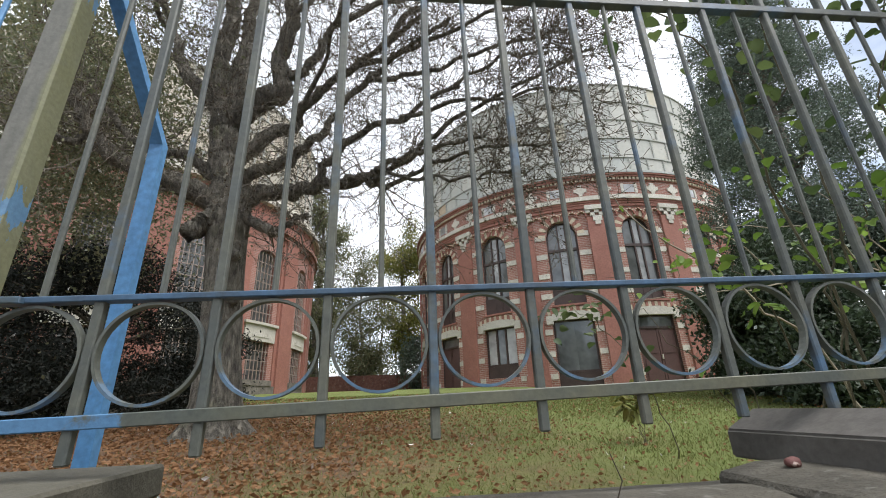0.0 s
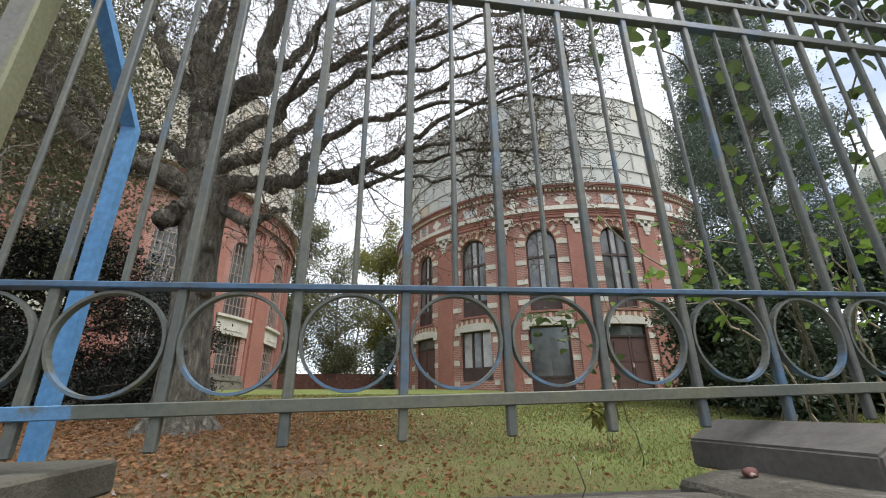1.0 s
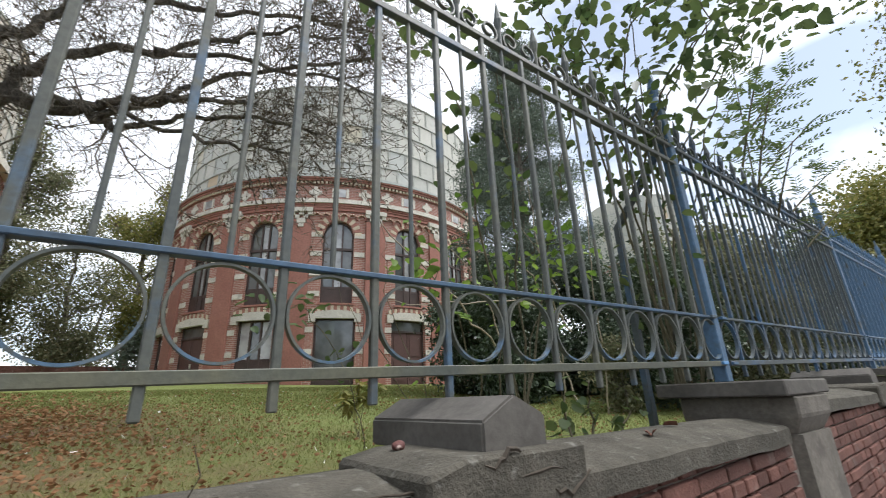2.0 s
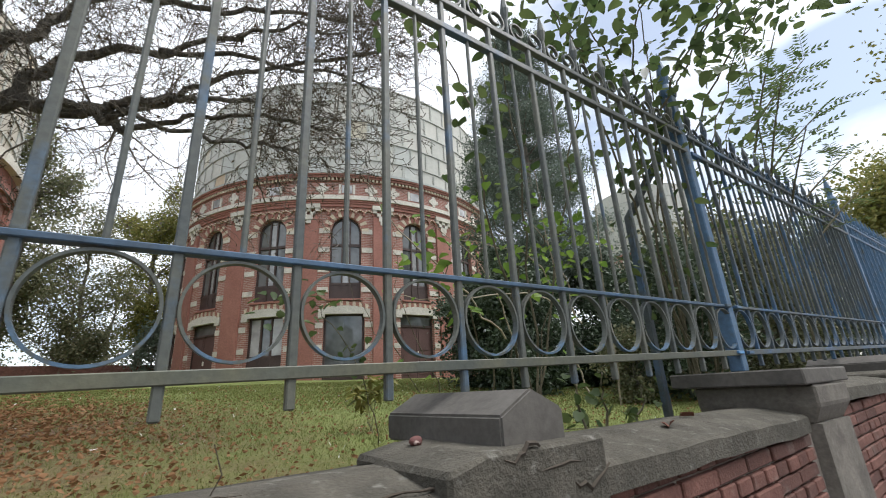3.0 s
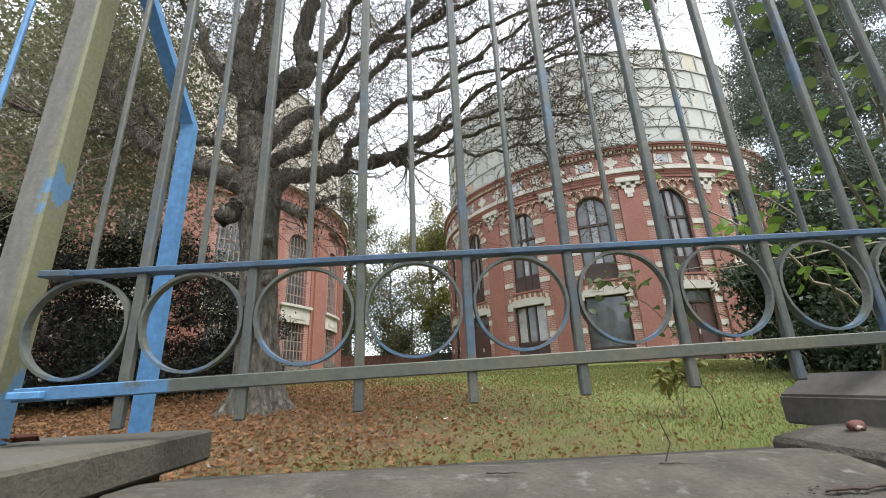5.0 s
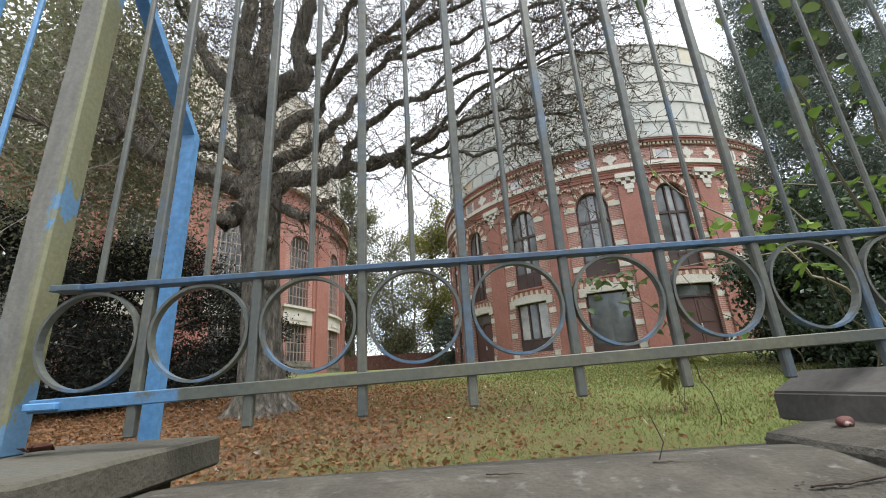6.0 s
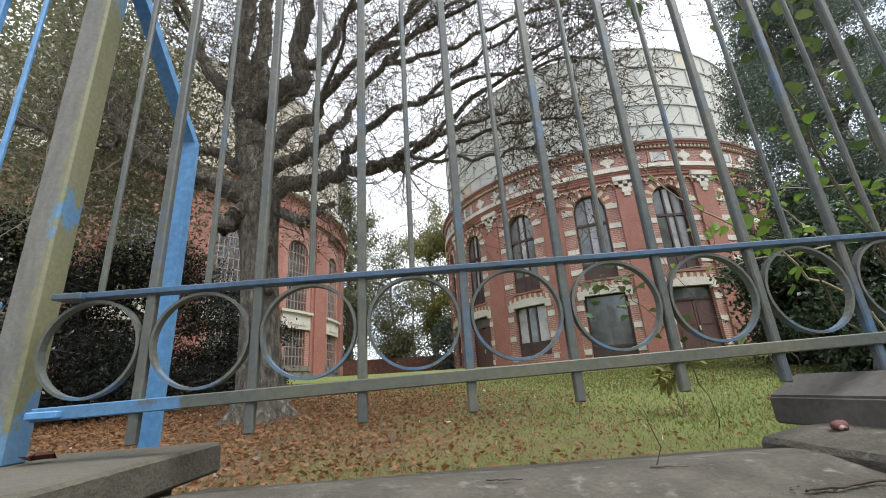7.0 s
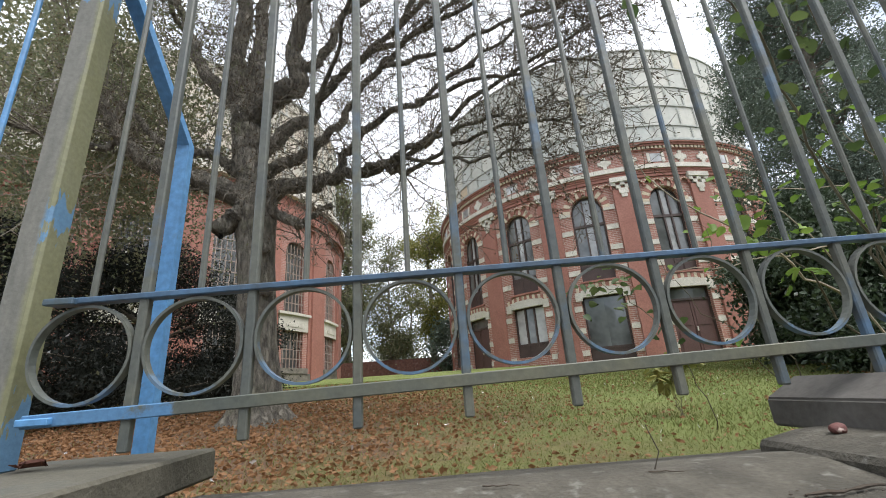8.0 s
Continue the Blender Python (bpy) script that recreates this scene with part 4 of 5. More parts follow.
# bricks of the street face
bm = bmesh.new()
box(bm, -0.0965, 0.0965, -0.02, 0.02, 0.0, 0.0425, 0.004)
STRETCHER = mesh_of("brick", bm, M_BRICK)
bm = bmesh.new()
box(bm, -0.046, 0.046, -0.02, 0.02, 0.0, 0.0425, 0.004)
HEADER = mesh_of("brick", bm, M_BRICK)


def lay_bricks(x0, x1, rows, y, top):
    for r in range(rows):
        head = r % 2 == 0
        step = 0.102 if head else 0.203
        x = x0 + (0.05 if head else 0.1)
        while x < x1:
            o = part("brick", HEADER if head else STRETCHER, None, wall)
            o.location = (x + random.uniform(-0.003, 0.003), y + random.uniform(-0.004, 0.004), zf(x) + top - 0.051 * (r + 1))
            o.rotation_euler = (random.uniform(-0.02, 0.02), 0.024 * -1 + random.uniform(-0.01, 0.01), random.uniform(-0.015, 0.015))
            x += step
    return


lay_bricks(0.95, 2.42, 7, -0.236, -0.256)
lay_bricks(2.86, 6.0, 11, -0.236, -0.256)
# bricks farther along, too small to tell apart singly
rest = random.Random(3)
bm = bmesh.new()
for row in range(18):
    head = row % 2 == 0
    x = 6.34
    while x < 18:
        w = 0.092 if head else 0.193
        dy = rest.uniform(-0.004, 0.004)
        z = zf(x) - 0.256 - 0.051 * (row + 1)
        box(bm, x, x + w, -0.256 + dy, -0.22, z, z + 0.0425)
        x += w + 0.01
tagged(part("brickwork", bm, M_BRICK, wall), "weathered red bricks of the street wall", kind="stuff")
# piers
for x in POSTS:
    bm = bmesh.new()
    box(bm, x - 0.2, x + 0.2, -0.285, -0.2, -1.15, -0.295 + zf(x))
    part("pier", bm, M_STUCCO if abs(x - 2.64) < 0.1 else M_BRICK, wall)
for r in range(0, 9):
    for i in range(2):
        o = part("brick", STRETCHER, None, wall)
        o.location = (6.16 - 0.1 + 0.203 * i, -0.279, zf(6.16) - 0.30 - 0.051 * (r + 1))


# ---- plants: builders ----
def leaf_quads(centres, sizes, droop=0.3, flat=0.0, aspect=0.55, rng=None):
    """Small folded leaves: verts and faces."""
    rng = rng or np.random.default_rng(1)
    c = np.asarray(centres, float)
    n = len(c)
    d = rng.normal(size=(n, 3))
    d[:, 2] = d[:, 2] * (1 - flat) - droop
    d /= np.linalg.norm(d, axis=1)[:, None]
    r = rng.normal(size=(n, 3))
    if flat:
        r[:, 2] *= 1 - flat
    s = np.cross(d, r)
    s /= np.linalg.norm(s, axis=1)[:, None] + 1e-9
    up = np.cross(s, d)
    L = np.asarray(sizes, float)[:, None]
    v = np.stack([c, c + d * L * 0.5 + s * L * aspect / 2 + up * L * 0.08, c + d * L, c + d * L * 0.5 - s * L * aspect / 2 + up * L * 0.08], 1).reshape(-1, 3)
    f = [(4 * i, 4 * i + 1, 4 * i + 2, 4 * i + 3) for i in range(n)]
    return v, f


def wander(a, b, n, amp, rng):
    """A crooked line from a to b."""
    a, b = Vector(a), Vector(b)
    amp *= (b - a).length
    out = []
    off = Vector((0, 0, 0))
    for i in range(n + 1):
        t = i / n
        if 0 < i < n:
            off = off * 0.6 + amp * Vector(rng.normal(size=3))
        out.append(a.lerp(b, t) + off * math.sin(math.pi * t))
    return out


def smooth_line(pts, per=4):
    """Rounded line through given turning points (Catmull-Rom)."""
    p = [Vector(q) for q in pts]
    p = [p[0] * 2 - p[1]] + p + [p[-1] * 2 - p[-2]]
    out = []
    for i in range(1, len(p) - 2):
        for j in range(per):
            t = j / per
            out.append(0.5 * (2 * p[i] + (p[i + 1] - p[i - 1]) * t + (2 * p[i - 1] - 5 * p[i] + 4 * p[i + 1] - p[i + 2]) * t * t + (3 * p[i] - p[i - 1] - 3 * p[i + 1] + p[i + 2]) * t ** 3))
    out.append(p[-2])
    return out


# ---- the big tree ----
rng = np.random.default_rng(7)
FOOT = 0.31
TX, TY = -2.04, 4.2
tree = thing("tree", TX, TY, gz(TY), "big gnarled grey-barked tree with crooked limbs, almost bare", "tree")
bm = bmesh.new()
tw = bmesh.new()
# trunk with flared, ribbed foot
n = 28
rows = []
for z, r in ((-0.66, 0.86), (-0.42, 0.70), (-0.28, 0.56), (-0.1, 0.45), (0.2, 0.385), (1.0, 0.345), (1.7, 0.32), (2.5, 0.33), (3.1, 0.36), (3.6, 0.40), (4.0, 0.37), (4.4, 0.28)):
    row = []
    for k in range(n):
        a = 2 * math.pi * k / n
        flare = max(0, 0.4 - z) / 0.7
        rr = r * (1 + 0.22 * flare * math.sin(5 * a + 0.7) + 0.05 * math.sin(3 * a + z) + 0.06 * noise.noise(Vector((2 * math.cos(a), 2 * math.sin(a), z * 1.6))))
        row.append(bm.verts.new((rr * math.cos(a) + 0.06 - 0.065 * z, rr * math.sin(a), z)))
    rows.append(row)
for a, b in zip(rows, rows[1:]):
    for k in range(n):
        bm.faces.new((a[k], a[(k + 1) % n], b[(k + 1) % n], b[k]))
for z in (0.9, 1.9, 2.7):
    a = rng.uniform(3.6, 5.6)
    c = Vector((0.31 * math.cos(a), 0.31 * math.sin(a), z))
    bmesh.ops.create_icosphere(bm, subdivisions=2, radius=0.11, matrix=Matrix.Translation(c))

limb_ends = []


def limb(pts, r0, r1, knobs=1):
    line = smooth_line(pts, 8)
    m = len(line)
    wob = [0.035 * Vector(rng.normal(size=3)) for _ in range(m)]
    line = [p + ((wob[i - 1] + 2 * wob[i] + wob[i + 1]) / 2.6 if 1 < i < m - 1 else Vector()) for i, p in enumerate(line)]
    radii = [1.12 * (r0 + (r1 - r0) * (i / (m - 1)) ** 0.9) * (1 + 0.035 * rng.normal()) for i in range(m)]
    tube(bm, line, radii, 10)
    for _ in range(knobs):
        i = int(rng.integers(1, m - 1))
        bmesh.ops.create_icosphere(bm, subdivisions=1, radius=radii[i] * 1.12, matrix=Matrix.Translation(line[i]))
    limb_ends.append((line, radii))


# main stem, then the forks that leave its head
limb([(-0.15, 0, 3.4), (-0.23, 0, 4.0), (-0.42, 0, 5.05), (-0.53, 0, 5.75), (-0.56, 0, 6.35)], 0.29, 0.27, 4)
limb([(-0.55, 0, 6.1), (-0.8, -0.1, 7.0), (-0.77, -0.2, 7.8), (-0.6, -0.3, 8.7), (-0.5, -0.5, 10.4)], 0.24, 0.11, 2)
limb([(-0.6, 0, 6.0), (-1.18, 0.1, 6.55), (-1.68, 0.2, 7.3), (-2.1, 0.3, 8.2), (-2.5, 0.3, 9.3), (-3.1, 0.3, 11.2)], 0.16, 0.06)
limb([(-0.48, 0, 6.1), (-0.43, 0.2, 7.25), (-0.52, 0.4, 8.6), (-0.5, 0.5, 10.0), (-0.3, 0.6, 12.0)], 0.21, 0.08, 2)
limb([(-0.5, 0, 5.75), (0.1, -0.2, 6.15), (0.56, -0.3, 6.4), (0.54, -0.4, 7.1), (0.67, -0.5, 8.1), (0.8, -0.7, 10.3)], 0.24, 0.12, 3)
limb([(0.57, -0.35, 6.6), (1.03, -0.2, 7.1), (1.33, -0.1, 7.8), (1.57, 0, 8.8), (2.1, 0.2, 11.1)], 0.12, 0.05)
limb([(-0.25, 0, 4.75), (0.3, -0.1, 5.3), (0.85, -0.2, 5.57), (1.1, -0.3, 6.0), (1.4, -0.35, 6.37), (1.95, -0.6, 6.7), (2.6, -0.9, 7.0), (3.6, -1.4, 7.6)], 0.145, 0.04, 1)
limb([(-0.2, 0, 4.2), (0.4, -0.3, 4.5), (0.9, -0.4, 4.55), (1.15, -0.5, 4.82), (1.5, -0.6, 5.07), (1.9, -0.7, 5.67), (2.45, -1, 6.14), (3.0, -1.4, 6.4), (4.0, -2.0, 6.8)], 0.12, 0.03, 1)
limb([(-0.1, 0, 3.9), (0.6, -0.2, 4.05), (1.16, -0.4, 3.95), (1.66, -0.5, 4.06), (2.33, -0.7, 3.98), (2.9, -0.9, 3.85)], 0.17, 0.05, 1)
limb([(1.44, -0.45, 4.0), (1.9, -0.7, 4.7), (2.5, -1, 5.03), (3.1, -1.3, 5.05), (4.1, -2.0, 5.2)], 0.09, 0.03)
limb([(2.0, -0.6, 4.05), (2.56, -0.9, 4.14), (3.04, -1.2, 4.24), (3.6, -1.6, 4.2), (4.4, -2.3, 4.0)], 0.07, 0.025)
limb([(0.1, -0.1, 3.8), (0.48, -0.3, 3.3), (0.8, -0.35, 3.12), (1.04, -0.4, 3.3), (1.37, -0.5, 3.44)], 0.11, 0.04, 1)
limb([(-0.25, 0, 3.75), (-0.83, -0.2, 4.03), (-1.48, -0.3, 4.24), (-2.0, -0.4, 4.5), (-2.46, -0.5, 4.84), (-2.74, -0.6, 5.17), (-3.04, -0.7, 5.8), (-3.5, -0.8, 6.9)], 0.21, 0.07, 2)
limb([(-0.35, 0, 4.35), (-0.71, 0.1, 4.6), (-1.14, 0.2, 5.0), (-1.67, 0.1, 5.0), (-2.3, -0.1, 5.3), (-3.1, -0.2, 6.2)], 0.13, 0.05)
limb([(-0.3, -0.2, 3.5), (-0.56, -0.3, 3.3), (-0.69, -0.3, 3.1)], 0.17, 0.15, 2)
limb([(-2.6, -0.5, 5.0), (-2.9, -0.8, 4.7), (-3.3, -1.2, 4.6), (-4.0, -1.5, 4.9)], 0.07, 0.03, 0)
# lighter boughs that carry the twigs out over the lawn
limb([(2.6, -0.85, 3.95), (3.6, -1.4, 4.5), (4.8, -2.0, 5.1), (6.2, -2.8, 5.4)], 0.05, 0.02, 0)
limb([(1.95, -0.6, 6.7), (3.0, -1.2, 6.6), (4.2, -2.2, 6.4), (5.6, -3.0, 6.2)], 0.06, 0.02, 0)
limb([(0.67, -0.5, 8.1), (1.6, -1.1, 8.8), (2.6, -2.0, 9.2), (4.0, -3.0, 9.0)], 0.07, 0.02, 0)
limb([(2.6, -0.9, 7.0), (3.6, -1.6, 7.7), (4.8, -2.6, 8.0), (6.2, -3.2, 7.7)], 0.06, 0.02, 0)
limb([(1.5, -0.1, 8.5), (3.2, -0.6, 9.0), (5.0, -1.0, 9.6), (6.8, -1.2, 10.0)], 0.07, 0.02, 0)
limb([(-2.1, 0.3, 8.2), (-2.2, -0.9, 8.6), (-2.3, -2.2, 8.8), (-2.4, -3.2, 8.6)], 0.06, 0.02, 0)
limb([(0.85, -0.2, 5.57), (1.5, -1.0, 6.2), (2.0, -2.0, 6.7), (2.9, -3.0, 7.0)], 0.05, 0.02, 0)
limb([(2.9, -0.9, 3.85), (3.7, -1.4, 4.0), (4.6, -2.0, 4.0), (5.5, -2.5, 3.7)], 0.04, 0.015, 0)
limb([(3.08, -1.3, 5.05), (4.0, -1.9, 4.9), (4.9, -2.4, 4.7), (5.8, -2.8, 4.5)], 0.04, 0.015, 0)
limb([(2.56, -0.9, 4.14), (3.4, -1.5, 3.7), (4.2, -2.0, 3.4), (5.0, -2.4, 3.3)], 0.035, 0.015, 0)
limb([(4.0, -2.0, 5.2), (4.6, -2.4, 5.4), (5.4, -2.9, 5.3)], 0.03, 0.015, 0)
limb([(2.45, -1.0, 6.14), (3.4, -1.5, 5.9), (4.6, -2.2, 5.9), (5.9, -2.9, 5.7)], 0.05, 0.02, 0)
for f in bm.faces:
    f.smooth = True
part("trunk", bm, M_BARK, tree, "grey bark, cracked and knobbly").location.z = FOOT

tips, trng = [], np.random.default_rng(11)


def twig(p, d, length, r, level):
    pts, radii = [p], [r]
    seg = 4 if level < 3 else 3
    q, dd = p.copy(), d.copy()
    for i in range(seg):
        dd = (dd + 0.33 * Vector(trng.normal(size=3)) + Vector((0.04, -0.05, -0.07 if level > 1 else 0.02))).normalized()
        q = q + dd * (length / seg)
        pts.append(q)
        radii.append(max(r * (1 - 0.7 * (i + 1) / seg), 0.0036))
    tube(tw, pts, radii, 4 if level < 2 else 3, False)
    if level < 3:
        for i in range(int(trng.integers(4, 7))):
            t = trng.uniform(0.2, 1.0)
            k = min(int(t * seg), seg - 1)
            base = pts[k].lerp(pts[k + 1], t * seg - k)
            side = (dd * 0.7 + 0.8 * Vector(trng.normal(size=3))).normalized()
            twig(base, side, length * trng.uniform(0.42, 0.65), max(r * 0.5, 0.0048), level + 1)
    else:
        for t in pts[1:]:
            tips.append(t)


for line, radii in limb_ends:
    total = len(line)
    long = sum((line[i + 1] - line[i]).length for i in range(total - 1))
    if long < 1.6:
        continue
    reach = line[-1]
    dense = 4.6 if reach.x > 2.5 and reach.y < -0.9 else 4.0
    for i in range(int(long * dense)):
        t = 0.3 + 0.7 * math.sqrt(trng.random())
        k = min(int(t * (total - 1)), total - 2)
        axis = (line[k + 1] - line[k]).normalized()
        side = (axis * 0.5 + Vector(trng.normal(size=3)) * 0.75 + Vector((0.1, -0.15, 0.1))).normalized()
        twig(line[k], side, trng.uniform(0.9, 1.9) * (0.85 if dense > 4.4 else 1.0), 0.010 if dense > 4.4 else 0.017, 1)
for line, radii in limb_ends[:14]:
    for k in range(2, len(line) // 2, 3):
        for _ in range(2):
            side = Vector((trng.normal(), trng.normal() - 0.6, trng.normal() * 0.6 - 0.25)).normalized()
            twig(line[k], side, trng.uniform(0.5, 1.3), 0.007, 2)
tagged(part("twig_mass", tw, M_TWIG, tree), "dense tangle of fine bare twigs", kind="stuff").location.z = FOOT
tp = np.array([tuple(t) for t in tips])
sel = trng.random(len(tp)) < 0.7
v, f = leaf_quads(tp[sel] + trng.normal(size=(sel.sum(), 3)) * 0.02, trng.uniform(0.03, 0.065, sel.sum()), 0.9, 0, 0.42, trng)
tagged(cloud("leaves", v, f, L_BEECH, tree), "few withered leaves and buds", kind="stuff").location.z = FOOT
# leafier left side of the crown
lc = trng.normal(size=(24000, 3)) * (1.5, 1.1, 1.9) + (-3.9, 1.0, 6.9)
lc = np.concatenate([lc, trng.normal(size=(12000, 3)) * (1.6, 1.0, 1.8) + (-5.6, 1.2, 7.6), trng.normal(size=(5000, 3)) * (1.1, 0.9, 0.9) + (-3.7, 1.3, 4.9)])
v, f = leaf_quads(lc, trng.uniform(0.06, 0.11, len(lc)), 0.3, 0, 0.55, trng)
tagged(cloud("foliage", v, f, L_OLIVE, tree), "olive and brown autumn leaves", kind="stuff").location.z = FOOT
tree.scale = (0.6535, 0.6535, 0.6535)


# ---- conifer and shrubs ----
def spray_mass(name, x, y, profile, count, size, material, seed, label, category, lumps=9, trunk_r=0.12, droop=0.35, aspect=0.4, squash=1.0, group=""):
    """An evergreen: trunk, boughs, and sprays gathered on lumpy boughs about a profile of (height, radius)."""
    r = np.random.default_rng(seed)
    g = thing(name, x, y, gz(y), label, category, group)
    top = profile[-1][0]
    b = bmesh.new()
    tube(b, [(0, 0, -0.2), (0, 0, top * 0.5), (0.05, 0, top * 0.95)], [trunk_r, trunk_r * 0.6, 0.02], 8)
    hs = [p[0] for p in profile]
    rs = [p[1] for p in profile]
    boughs = []
    for _ in range(int(60 * top / 4)):
        z = top * r.random() ** 1.15
        a = r.uniform(0, 2 * math.pi)
        rad = np.interp(z, hs, rs) * r.uniform(0.75, 1.12)
        end = (rad * math.cos(a), squash * rad * math.sin(a), z - 0.1)
        tube(b, [(0, 0, max(z - 0.5, 0)), (0.5 * end[0], 0.5 * end[1], z - 0.15), end], [0.03, 0.018, 0.005], 4, False)
        boughs.append(end)
    part("trunk", b, M_TWIG, g)
    bo = np.array(boughs)
    pick = r.integers(0, len(bo), count)
    t = r.random(count) ** 0.45
    c = bo[pick] * np.stack([t, t, np.ones(count)], 1)
    c += r.normal(size=(count, 3)) * (0.16, 0.16, 0.13) * np.array(max(rs) / 2 + 0.35)
    c[:, 2] = np.abs(c[:, 2])
    v, f = leaf_quads(c, r.uniform(0.7, 1.3, count) * size, droop, 0, aspect, r)
    tagged(cloud("foliage", v, f, material, g), kind="stuff")
    return g


spray_mass("conifer", 8.95, 6.6, ((0, 1.7), (1.5, 2.0), (4, 2.0), (6.5, 1.75), (8.5, 1.3), (10.3, 0.6), (11.4, 0.1)), 190000, 0.075, L_CONIFER, 21, "tall dark green columnar conifer on the lawn", "conifer", trunk_r=0.2)
spray_mass("laurel_bush", 7.0, 6.2, ((0, 1.2), (0.8, 1.45), (2.0, 1.2), (2.8, 0.5), (3.0, 0.1)), 34000, 0.10, L_LAUREL, 22, "dense dark evergreen bush on the lawn", "bush", aspect=0.5, group="evergreen bushes")
spray_mass("laurel_bush", 9.6, 5.3, ((0, 1.5), (0.8, 1.7), (2.0, 1.4), (2.9, 0.6), (3.2, 0.1)), 30000, 0.11, L_LAUREL, 23, "dense dark evergreen bush on the lawn", "bush", aspect=0.5, group="evergreen bushes")
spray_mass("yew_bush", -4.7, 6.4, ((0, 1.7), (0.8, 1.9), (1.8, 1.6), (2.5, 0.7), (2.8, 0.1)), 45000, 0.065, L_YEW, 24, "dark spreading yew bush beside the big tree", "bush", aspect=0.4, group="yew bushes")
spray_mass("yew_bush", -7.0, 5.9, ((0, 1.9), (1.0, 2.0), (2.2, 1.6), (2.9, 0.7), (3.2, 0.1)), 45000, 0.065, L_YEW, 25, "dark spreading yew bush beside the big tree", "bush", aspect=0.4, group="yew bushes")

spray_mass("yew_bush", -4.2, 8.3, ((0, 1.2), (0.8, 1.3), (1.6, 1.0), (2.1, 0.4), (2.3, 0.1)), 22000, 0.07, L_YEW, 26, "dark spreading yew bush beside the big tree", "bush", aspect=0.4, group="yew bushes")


def leafy_tree(x, y, h, rad, low, count, size, material, seed, label, group=""):
    r = np.random.default_rng(seed)
    g = thing("tree", x, y, gz(y), label, "tree", group)
    b = bmesh.new()
    tube(b, wander((0, 0, -0.3), (0, 0, h * 0.8), 6, 0.015, r), [0.02 * h * (1 - 0.8 * i / 6) for i in range(7)], 8)
    ends = []
    for _ in range(26):
        a, z = r.uniform(0, 2 * math.pi), r.uniform(low, h)
        rr = rad * math.sqrt(max(0.08, 1 - ((z - (low + h) / 2) / ((h - low) / 2)) ** 2)) * r.uniform(0.55, 1.1)
        e = (rr * math.cos(a), rr * math.sin(a), z)
        tube(b, wander((0, 0, max(0.3, z - 0.6 * rr - 0.3)), e, 4, 0.05, r), [0.006 * h * (1 - 0.8 * i / 4) for i in range(5)], 5, False)
        ends.append(e)
    part("trunk", b, M_BARK, g)
    e = np.array(ends)
    t = r.random((count, 1)) ** 0.5
    c = e[r.integers(0, len(e), count)] * np.concatenate([t, t, 0.85 + 0.15 * t], 1) + r.normal(size=(count, 3)) * rad * 0.16
    v, f = leaf_quads(c, r.uniform(0.6, 1.3, count) * size, 0.3, 0, 0.6, r)
    tagged(cloud("crown", v, f, material, g), kind="stuff")
    return g


leafy_tree(0.6, 31, 14.5, 2.6, 3, 20000, 0.17, L_YELLOW, 31, "yellow-green tree behind the gasholders", "far trees")
leafy_tree(-2.4, 27, 9.5, 2.2, 0.6, 15000, 0.14, L_OLIVE, 32, "ivy-grown tree behind the gasholders", "far trees")
leafy_tree(-5.8, 31, 17.5, 2.6, 1.0, 26000, 0.19, L_OLIVE, 33, "green tree behind the gasholders", "far trees")
leafy_tree(1.0, 24, 3.3, 1.3, 0.3, 3000, 0.16, L_CONIFER, 34, "dark bush before the back wall", "far trees")
leafy_tree(-1.2, 36, 9, 5.0, 0.5, 14000, 0.16, L_OLIVE, 35, "grey-green trees behind the gasholders", "far trees")
leafy_tree(14.5, -3.8, 13, 3.2, 4.0, 32000, 0.13, L_YELLOW, 36, "yellowing tree near the end of the fence", "street trees")
leafy_tree(40, 1.0, 13, 6, 1.5, 30000, 0.30, L_YELLOW, 37, "yellowing tree far along the street", "street trees")
leafy_tree(24, 7.0, 7.5, 3.2, 1, 6000, 0.25, L_OLIVE, 38, "green tree far along the street", "street trees")
leafy_tree(14.5, 5.0, 5, 2.2, 0.4, 6000, 0.16, L_OLIVE, 39, "green shrubbery behind the fence", "street trees")
leafy_tree(-8.5, 8.0, 10.5, 3.0, 2.5, 8000, 0.14, L_OLIVE, 40, "olive-leaved tree beside the old gasholder", "garden trees")
leafy_tree(5.9, 4.6, 2.3, 1.0, 0.1, 15000, 0.085, L_LAUREL, 41, "dark green shrub behind the fence", "garden shrubs")
leafy_tree(8.2, 3.0, 2.8, 1.2, 0.2, 8000, 0.10, L_LAUREL, 42, "green shrub behind the fence", "garden shrubs")
leafy_tree(11.2, 2.6, 3.4, 1.3, 0.2, 8000, 0.11, L_OLIVE, 43, "olive-green shrub behind the fence", "garden shrubs")
leafy_tree(6.0, 2.6, 1.0, 0.5, 0.1, 3000, 0.07, L_OLIVE, 44, "low olive-green shrub behind the fence", "garden shrubs")
leafy_tree(6.9, 2.2, 2.6, 0.9, 0.1, 9000, 0.075, L_LAUREL, 45, "dark green shrub behind the fence", "garden shrubs")
leafy_tree(9.4, 1.8, 3.0, 1.1, 0.1, 10000, 0.085, L_OLIVE, 46, "olive-green shrub behind the fence", "garden shrubs")
leafy_tree(12.6, 1.8, 3.6, 1.2, 0.1, 9000, 0.10, L_LAUREL, 47, "dark green shrub behind the fence", "garden shrubs")
leafy_tree(17.5, 2.4, 4.6, 2.0, 0.2, 9000, 0.14, L_OLIVE, 48, "olive-green shrub behind the fence", "garden shrubs")
bm = bmesh.new()
box(bm, -5.5, 3.5, 26.0, 26.3, 0.2, 2.0)
